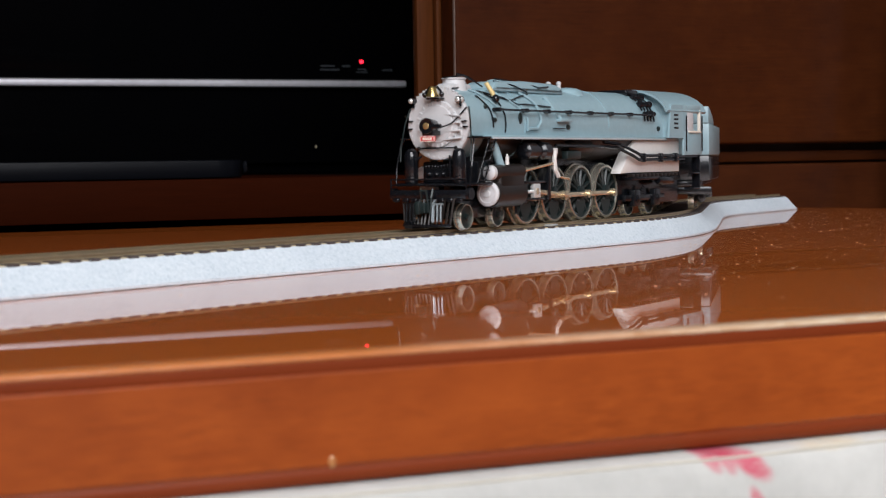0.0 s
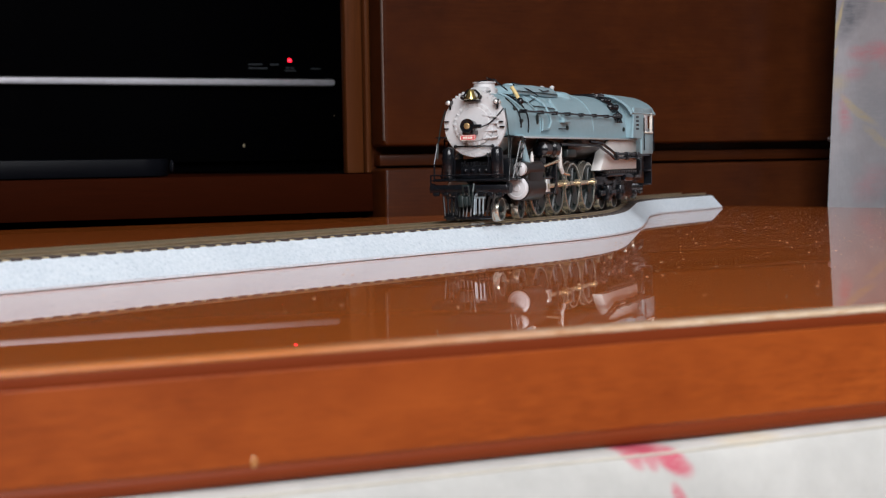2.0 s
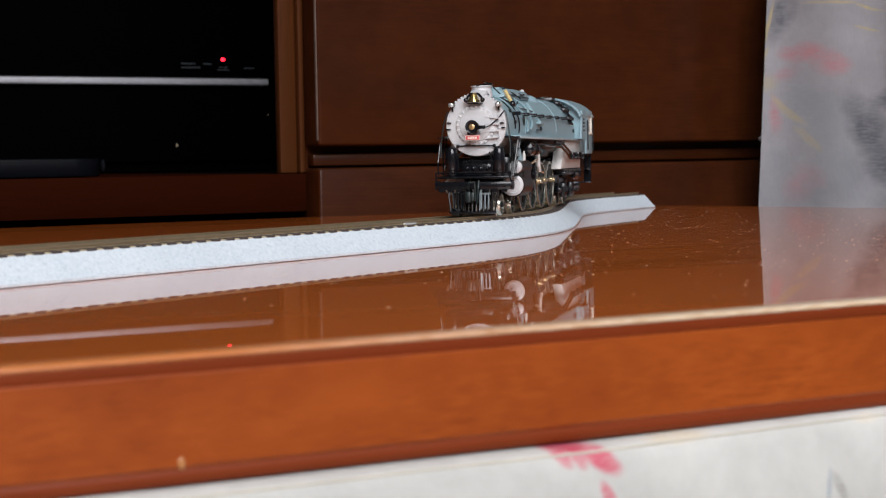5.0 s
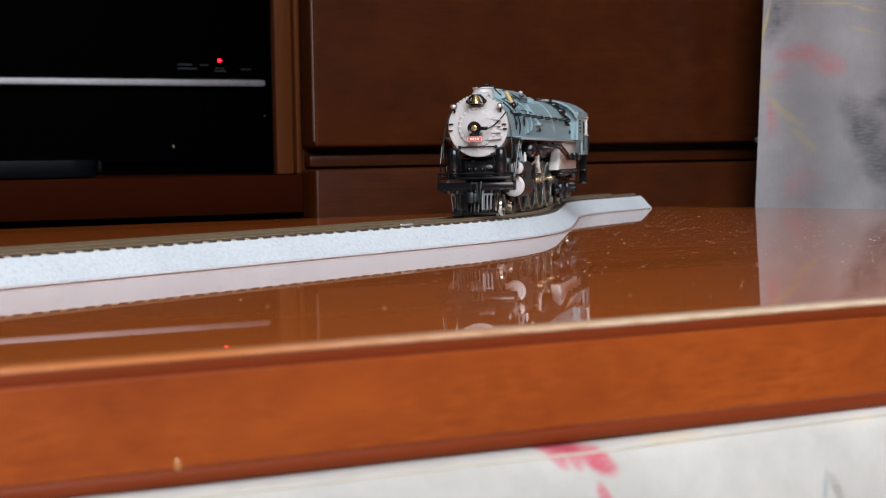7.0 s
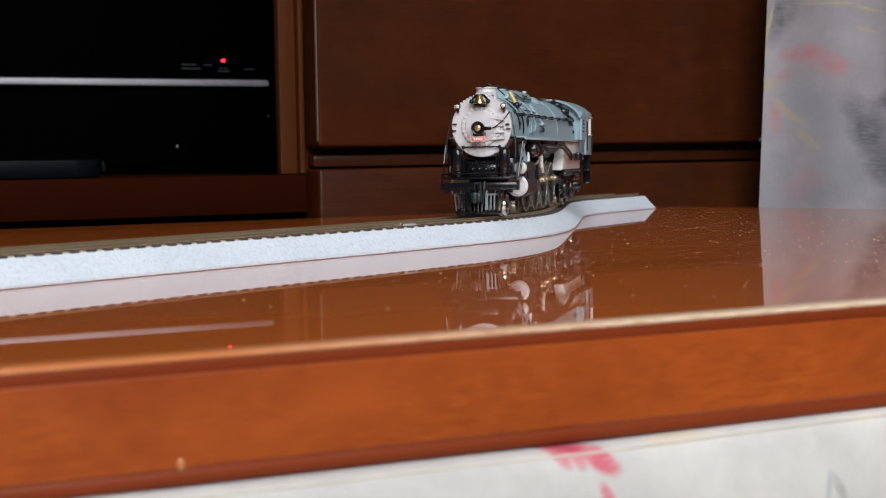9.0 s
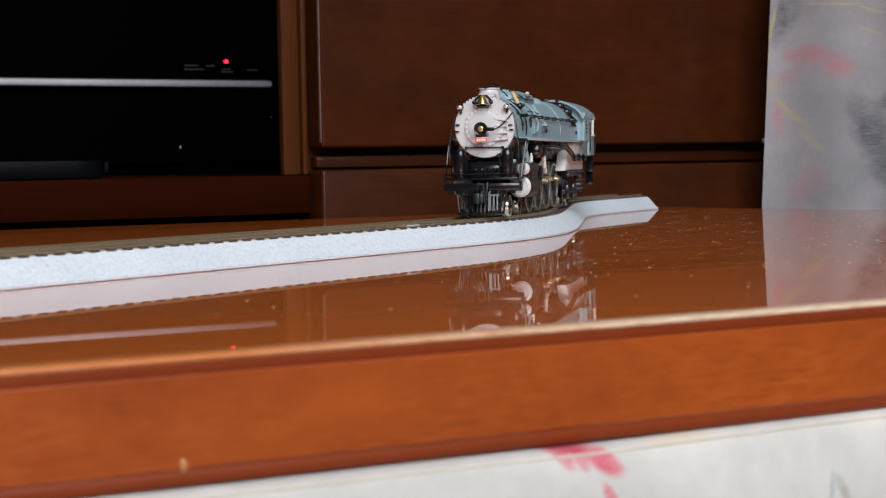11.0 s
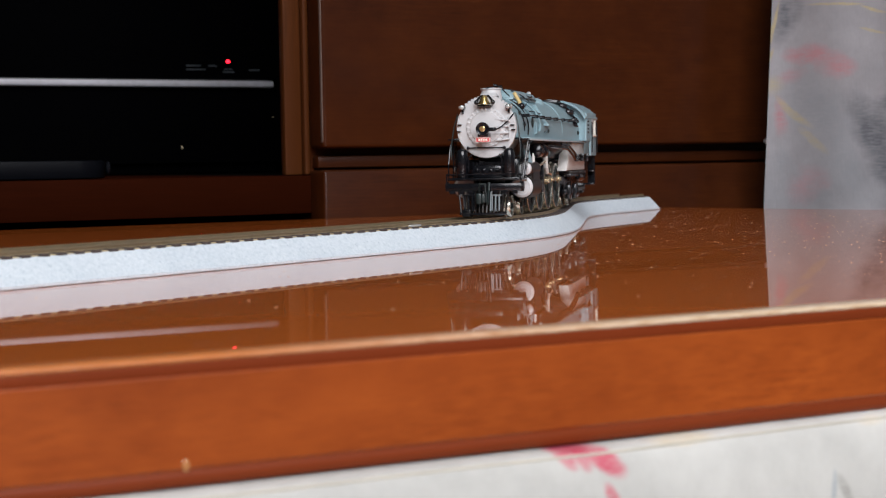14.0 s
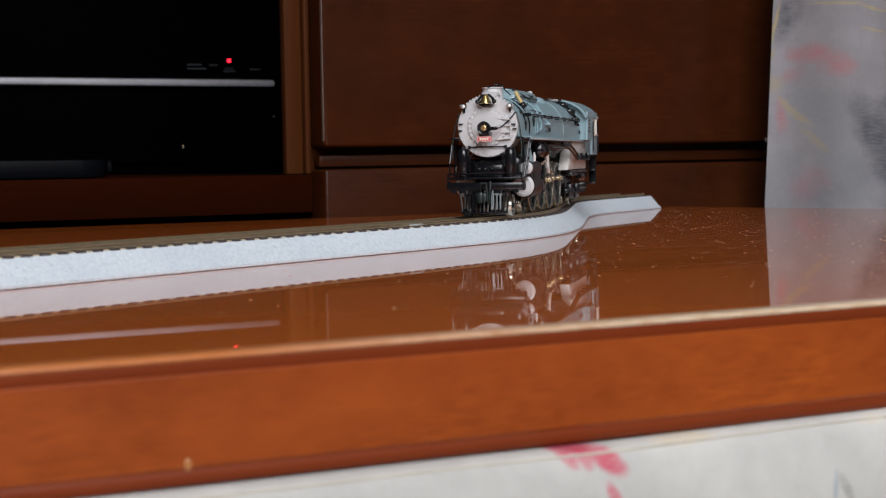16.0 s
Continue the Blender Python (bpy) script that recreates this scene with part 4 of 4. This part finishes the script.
        # firebox side
        lp("firebox_side", prism([(-128, 17.6), (-136, 17.8), (-190, 17.8), (-190, 31.9), (-143, 31.9), (-137, 27)], min(s * 10.5, s * 15.6), max(s * 10.5, s * 15.6), "y", bevel=0.5), M_FIRE, g, "cream painted firebox side")
        for k in range(12):
            lp("ash_pan_tooth", box(-140 - k * 4.2, -137.6 - k * 4.2, min(s * 14, s * 16.6), max(s * 14, s * 16.6), 16.2, 17.4, 0.1), M_BROWN_AND_SHADE, g)
        lp("ash_pan", box(-190, -138, min(s * 9, s * 16.2), max(s * 9, s * 16.2), 14.6, 16.2, 0.3), M_BLACK, g)
    # dark casing that paints the shade under the boiler, and frame
    lp("under_boiler_shade", lathe([(-20, 13.3), (-49, 13.5), (-49.3, 14.0), (-88, 14.2), (-118, 15.5), (-170, 15.8)], "x", (0, 0, zc), None, 24, close=False, span=(202, 338)), M_BROWN_AND_SHADE, g, "dark casing painted as shade under the boiler")
    fr = box(-134, -20, -5.6, 5.6, 6.0, 26, 0.4)
    box(-180, -134, -7, 7, 8, 18, 0.4, fr)
    lp("frame", fr, M_BLACK, g)
    lp("turret_casing", box(-164, -152, -7.5, 7.5, 51.2, 54.2, 1.0), M_BLACK, g)
    tur = bmesh.new()
    for k in range(16):
        x, d = -154 - (k % 4) * 3.2, 18 + (k // 4) * 17
        ball(on(x, d, 0.6), 1.1 + 0.3 * ((k * 7) % 3), tur, 7, 5)
        rod(on(x, d, 0.2), on(x + 3, d + 12, 1.2), 0.4, tur, 6)
    lp("valve_cluster", tur, M_BLACK, g, "black cluster of cab-front valves and pipes")
    # cab front wall and roof
    roof = []
    for k in range(13):
        a = radians(-72 + 12 * k)
        roof.append((20.9 * math.sin(a), 41.5 + 13.4 * math.cos(a) - (0.6 if k in (0, 12) else 0)))
    inner = [(y * 0.955, z - 0.9) for y, z in roof]
    lp("cab_roof", prism(roof + inner[::-1], -212, -168, "x"), M_BLUE, g, "arched blue-grey cab roof")
    lp("cab_front", prism([(19.3, 33), (-19.3, 33)] + [(y * 0.95, z - 0.9) for y, z in roof], -173.5, -172, "x"), M_BLUE, g)
    lp("cab_floor", box(-207, -172, -18.5, 18.5, 24.2, 25.4), M_BLACK, g)
    lp("backhead", box(-184, -176, -12, 12, 25.4, 47, 0.8), M_BLACK, g)
    # pilot deck, beam, coupler, footboards
    deck = box(-24, -2.6, -15.2, 15.2, 15.0, 16.2, 0.3)
    box(-16, -9.0, -6.6, 6.6, 16.2, 21.4, 0.6, deck)
    for y in (-4.4, -1.5, 1.5, 4.4):
        ball((-8.8, y, 19.4), 0.9, deck)
    for k in range(10):
        box(-9.2, -8.4, -6.2 + k * 1.3, -5.6 + k * 1.3, 21.2, 22.8, 0.1, deck, 1)
    lp("pilot_deck", deck, M_BLACK, g, "black pilot deck between the air pumps")
    beam = box(-3.6, 0.0, -16.4, 16.4, 10.4, 13.8, 0.5)
    for y in (-16.2, 16.2):
        rod((-3.2, y - 0.6, 12.4), (-3.2, y + 0.6, 12.4), 2.1, beam, 16)
    for y in (-13.5, -9.4, -5.6, 5.6, 9.4, 13.5):
        box(-0.8, 0.6, y - 1.2, y + 1.2, 9.4, 10.8, 0.2, beam, 1)
        ball((0.1, y, 12.2), 0.6, beam, 6, 4)
    lp("pilot_beam", beam, M_BLACK, g)
    lp("deck_rail", tube([(-0.6, -16, 14), (-0.6, -16, 17.6), (-0.6, 16, 17.6), (-0.6, 16, 14)], 0.3, tube([(-0.6, -15.6, 15.6), (-0.6, 15.6, 15.6)], 0.24)), M_BLACK, g)
    for k in range(13):
        y = -10.8 + 1.8 * k
        lp("pilot_bar", rod((-0.6, y, 10.6), (2.4 - abs(y) * 0.18, y * 0.88, 1.2), 0.42, None, 6), M_BROWN_AND_SHADE, g)
    lp("pilot_foot", tube([(0.4, -10, 1.1), (2.6, 0, 0.9), (0.4, 10, 1.1)], 0.65), M_BLACK, g)
    for s in (1, -1):
        fb = tube([(0.6, s * 3.6, 10.2), (2.2, s * 3.6, 9.0), (3.0, s * 3.6, 2.2)], 0.36)
        for k in range(3):
            tube([(2.6, s * (4.3 + 1.5 * k), 8.6), (3.0, s * (4.3 + 1.5 * k), 2.4)], 0.36, fb)
        tube([(2.6, s * 3.6, 8.8), (2.6, s * 8.2, 8.8)], 0.4, fb)
        lp("footboard", fb, M_STEEL if s > 0 else M_BLACK, g)
    cp = box(-1.5, 4.2, -1.5, 1.5, 5.6, 9.4, 0.5)
    box(3.4, 6.2, -2.0, 0.4, 5.2, 9.8, 0.6, cp)
    tube([(1.8, -1.4, 10.4), (3.2, -1.0, 13.6), (3.0, 1.4, 13.6), (1.8, 1.6, 6.0)], 0.4, cp)
    tube([(0.4, 2.6, 14.2), (1.6, 2.6, 11), (1.9, 2.2, 5.0)], 0.45, cp)
    lp("coupler", cp, M_GREEN, g, "dark coupler with hoses")
    tail = box(-3, 2.0, -9.0, -5.4, -0.2, 3.0, 0.5)
    lp("uncoupling_plough", tail, M_BLACK, g)
    lp("truck_beam", box(-40, -5, -7.2, 7.2, 3.0, 9.6, 0.6), M_BLACK, g)
    lp("rear_frame", box(-200, -136, -10.5, 10.5, 4.0, 24, 0.6), M_BLACK, g)
    lp("pump_shield", box(-24, -16, -12, 12, 15.8, 24, 0.6), M_BLACK, g)
    for ob in g.children:
        ob.location.z = LIFT * K
    wheels = []
    for s in (1, -1):
        for x in DRIVERS:
            wheels.append((wheel(g, "driving_wheel", R_DRIVE, 3.0, x, 9.4, 14, s), x, 9.4 * s, R_DRIVE))
        for x in (-10.4, -33.0):
            wheels.append((wheel(g, "leading_wheel", R_LEAD, 2.6, x, 9.0, 0, s), x, 9.0 * s, R_LEAD))
        for x in (-147, -168):
            wheels.append((wheel(g, "trailing_wheel", R_TRAIL, 2.6, x, 9.0, 0, s), x, 9.0 * s, R_TRAIL))
    rods = []
    for s in (1, -1):
        sr = bmesh.new()
        for a, b in zip(DRIVERS, DRIVERS[1:]):
            box(b, a, -0.45, 0.45, -0.95, 0.95, 0.25, sr)
        for x in DRIVERS:
            rod((x, -0.9, 0), (x, 0.9, 0), 1.7, sr, 14)
            rod((x, s * 0.4, 0), (x, s * 1.8, 0), 0.9, sr, 10)
        rods.append((lp("side_rod", sr, M_ROD, g, "brassy side rod"), "side", s))
        mr = box(0, 24, -0.45, 0.45, -0.9, 0.9, 0.25)
        rod((0, -1.0, 0), (0, 1.0, 0), 2.0, mr, 16)
        rod((24, -0.8, 0), (24, 0.8, 0), 1.3, mr, 12)
        rod((0, s * 0.8, 0), (0, s * 2.6, 0), 1.0, mr, 10)
        box(-0.8, 6, min(s * 2.0, s * 2.8), max(s * 2.0, s * 2.8), -0.7, 0.7, 0.2, mr)
        rods.append((lp("main_rod", mr, M_ROD, g, "brassy main rod"), "main", s))
        ch = box(-2.6, 2.6, -0.9, 0.9, -2.4, 3.0, 0.3)
        rod((2, 0, 0), (20, 0, 0), 0.7, ch, 10)
        rods.append((lp("crosshead", ch, M_NICKEL, g, "bright crosshead and piston rod"), "cross", s))
    return g, wheels, rods


def make_tender():
    g = thing("tender", "blue-grey and black model tender coupled behind the locomotive", "model train", pose(RUN[0][5], RUN[0][6], RAIL, 0, 0, -90 - RUN[0][7]))
    lp("tank", box(-128, -4, -18.2, 18.2, 25.0, 40.4, 0.8), M_BLUE, g, "blue-grey tender tank")
    lp("lower_tank", box(-128, -4, -18.0, 18.0, 13.0, 24.9, 0.5), M_BLACK, g, "black lower band of the tank")
    lp("coal_bunker", prism([(-64, 40.3), (-60, 41.4), (-44, 45.0), (-24, 47.2), (-3.4, 48.2), (-3.4, 40.3)], -17.9, 17.9, "y", bevel=0.5), M_BLUE, g, "sloping coal bunker sides")
    lp("underframe", box(-130, -2, -14, 14, 10.4, 12.9, 0.3), M_BLACK, g)
    lp("front_step", box(-8, -2.5, -19, 19, 6.5, 10.2, 0.4), M_BLACK, g)
    lp("drawbar", box(-3, 6, -1.6, 1.6, 7.5, 9.5, 0.3), M_BLACK, g)
    for ob in g.children:
        ob.location.z = LIFT * K
    wheels = []
    for x0 in (-26, -106):
        for s in (1, -1):
            sf = box(x0 - 15, x0 + 15, min(s * 11.6, s * 13.4), max(s * 11.6, s * 13.4), 4.4, 8.4, 0.6)
            for x in (x0 - 11, x0, x0 + 11):
                box(x - 2.2, x + 2.2, min(s * 12, s * 14.6), max(s * 12, s * 14.6), 3.6, 7.6, 0.5, sf)
            lp("truck_frame", sf, M_BLACK, g)
            for x in (x0 - 11, x0, x0 + 11):
                wheels.append((wheel(g, "tender_wheel", 4.9, 2.6, x, 9.0, 0, s), x, 9.0 * s, 4.9))
    return g, wheels


engine, engine_wheels, engine_rods = make_engine()
tender, tender_wheels = make_tender()


def make_dust():
    """Specks of dust on the lacquer."""
    rng = random.Random(4)
    bm = bmesh.new()
    for i in range(2400):
        e, n = rng.gauss(0.44, 0.12), rng.uniform(0.29, 0.78)
        if i % 6 == 0:
            e = rng.uniform(0.1, 0.6)
        r = rng.choice((0.00007, 0.00009, 0.00011, 0.00013, 0.00015, 0.00024))
        p = ROOM @ Vector((e, n, r * 0.2))
        x_rel = p.x - np.interp(p.y, [q[2] for q in LINE], [q[1] for q in LINE])
        if not (0.03 < x_rel < 0.5) or e > 0.63:
            continue
        ball(p, r, bm, 5, 3, (rng.uniform(0.6, 2.0), rng.uniform(0.6, 1.6), 0.5))
    ob = new("dust", solid("dust", bm, M_DUST))
    tagged(ob, "pale specks of dust on the glossy table", "dust", kind="stuff")


make_dust()


# ---- what moves ----
def motions():
    walk(engine, [(t, pose(x, y, RAIL, 0, 0, -90 - a)) for t, x, y, a, *_ in RUN])
    walk(tender, [(t, pose(x, y, RAIL, 0, 0, -90 - a)) for t, *_, x, y, a in RUN])
    times = [0.1 * k for k in range(72)] + [16.0]
    ts, way = [r[0] for r in RUN], [r[4] for r in RUN]
    # a smooth curve of the way run, so that the wheels roll evenly
    slope = [0.036] + [(way[i + 1] - way[i - 1]) / (ts[i + 1] - ts[i - 1]) for i in range(1, len(ts) - 2)] + [0.0, 0.0]
    def run(t):
        for i in range(len(ts) - 1):
            if ts[i] <= t <= ts[i + 1]:
                h = ts[i + 1] - ts[i]
                u = (t - ts[i]) / h
                return ((2 * u**3 - 3 * u**2 + 1) * way[i] + (u**3 - 2 * u**2 + u) * h * slope[i]
                        + (3 * u**2 - 2 * u**3) * way[i + 1] + (u**3 - u**2) * h * slope[i + 1])
        return way[-1]
    for w, x, y, r in engine_wheels + tender_wheels:
        walk(w, [(t, pose(x * K, y * K, r * K, 0, -math.degrees(run(t) / (r * K)), 0)) for t in times])
    for ob, what, s in engine_rods:
        rows = []
        for t in times:
            a = radians(259.6 + (0 if s > 0 else 90)) - run(t) / (R_DRIVE * K)
            px, pz = CRANK * math.sin(a), R_DRIVE + CRANK * math.cos(a)
            if what == "side":
                rows.append((t, pose(px * K, s * 12.0 * K, pz * K)))
                continue
            bx, dz = px + DRIVERS[1], pz - 11.9 - LIFT
            cx = bx + math.sqrt(24.0**2 - dz**2)
            if what == "main":
                rows.append((t, pose(bx * K, s * 13.6 * K, pz * K, 0, math.degrees(math.asin(dz / 24.0)), 0)))
            else:
                rows.append((t, pose(cx * K, s * 13.4 * K, (11.9 + LIFT) * K)))
        walk(ob, rows)


motions()
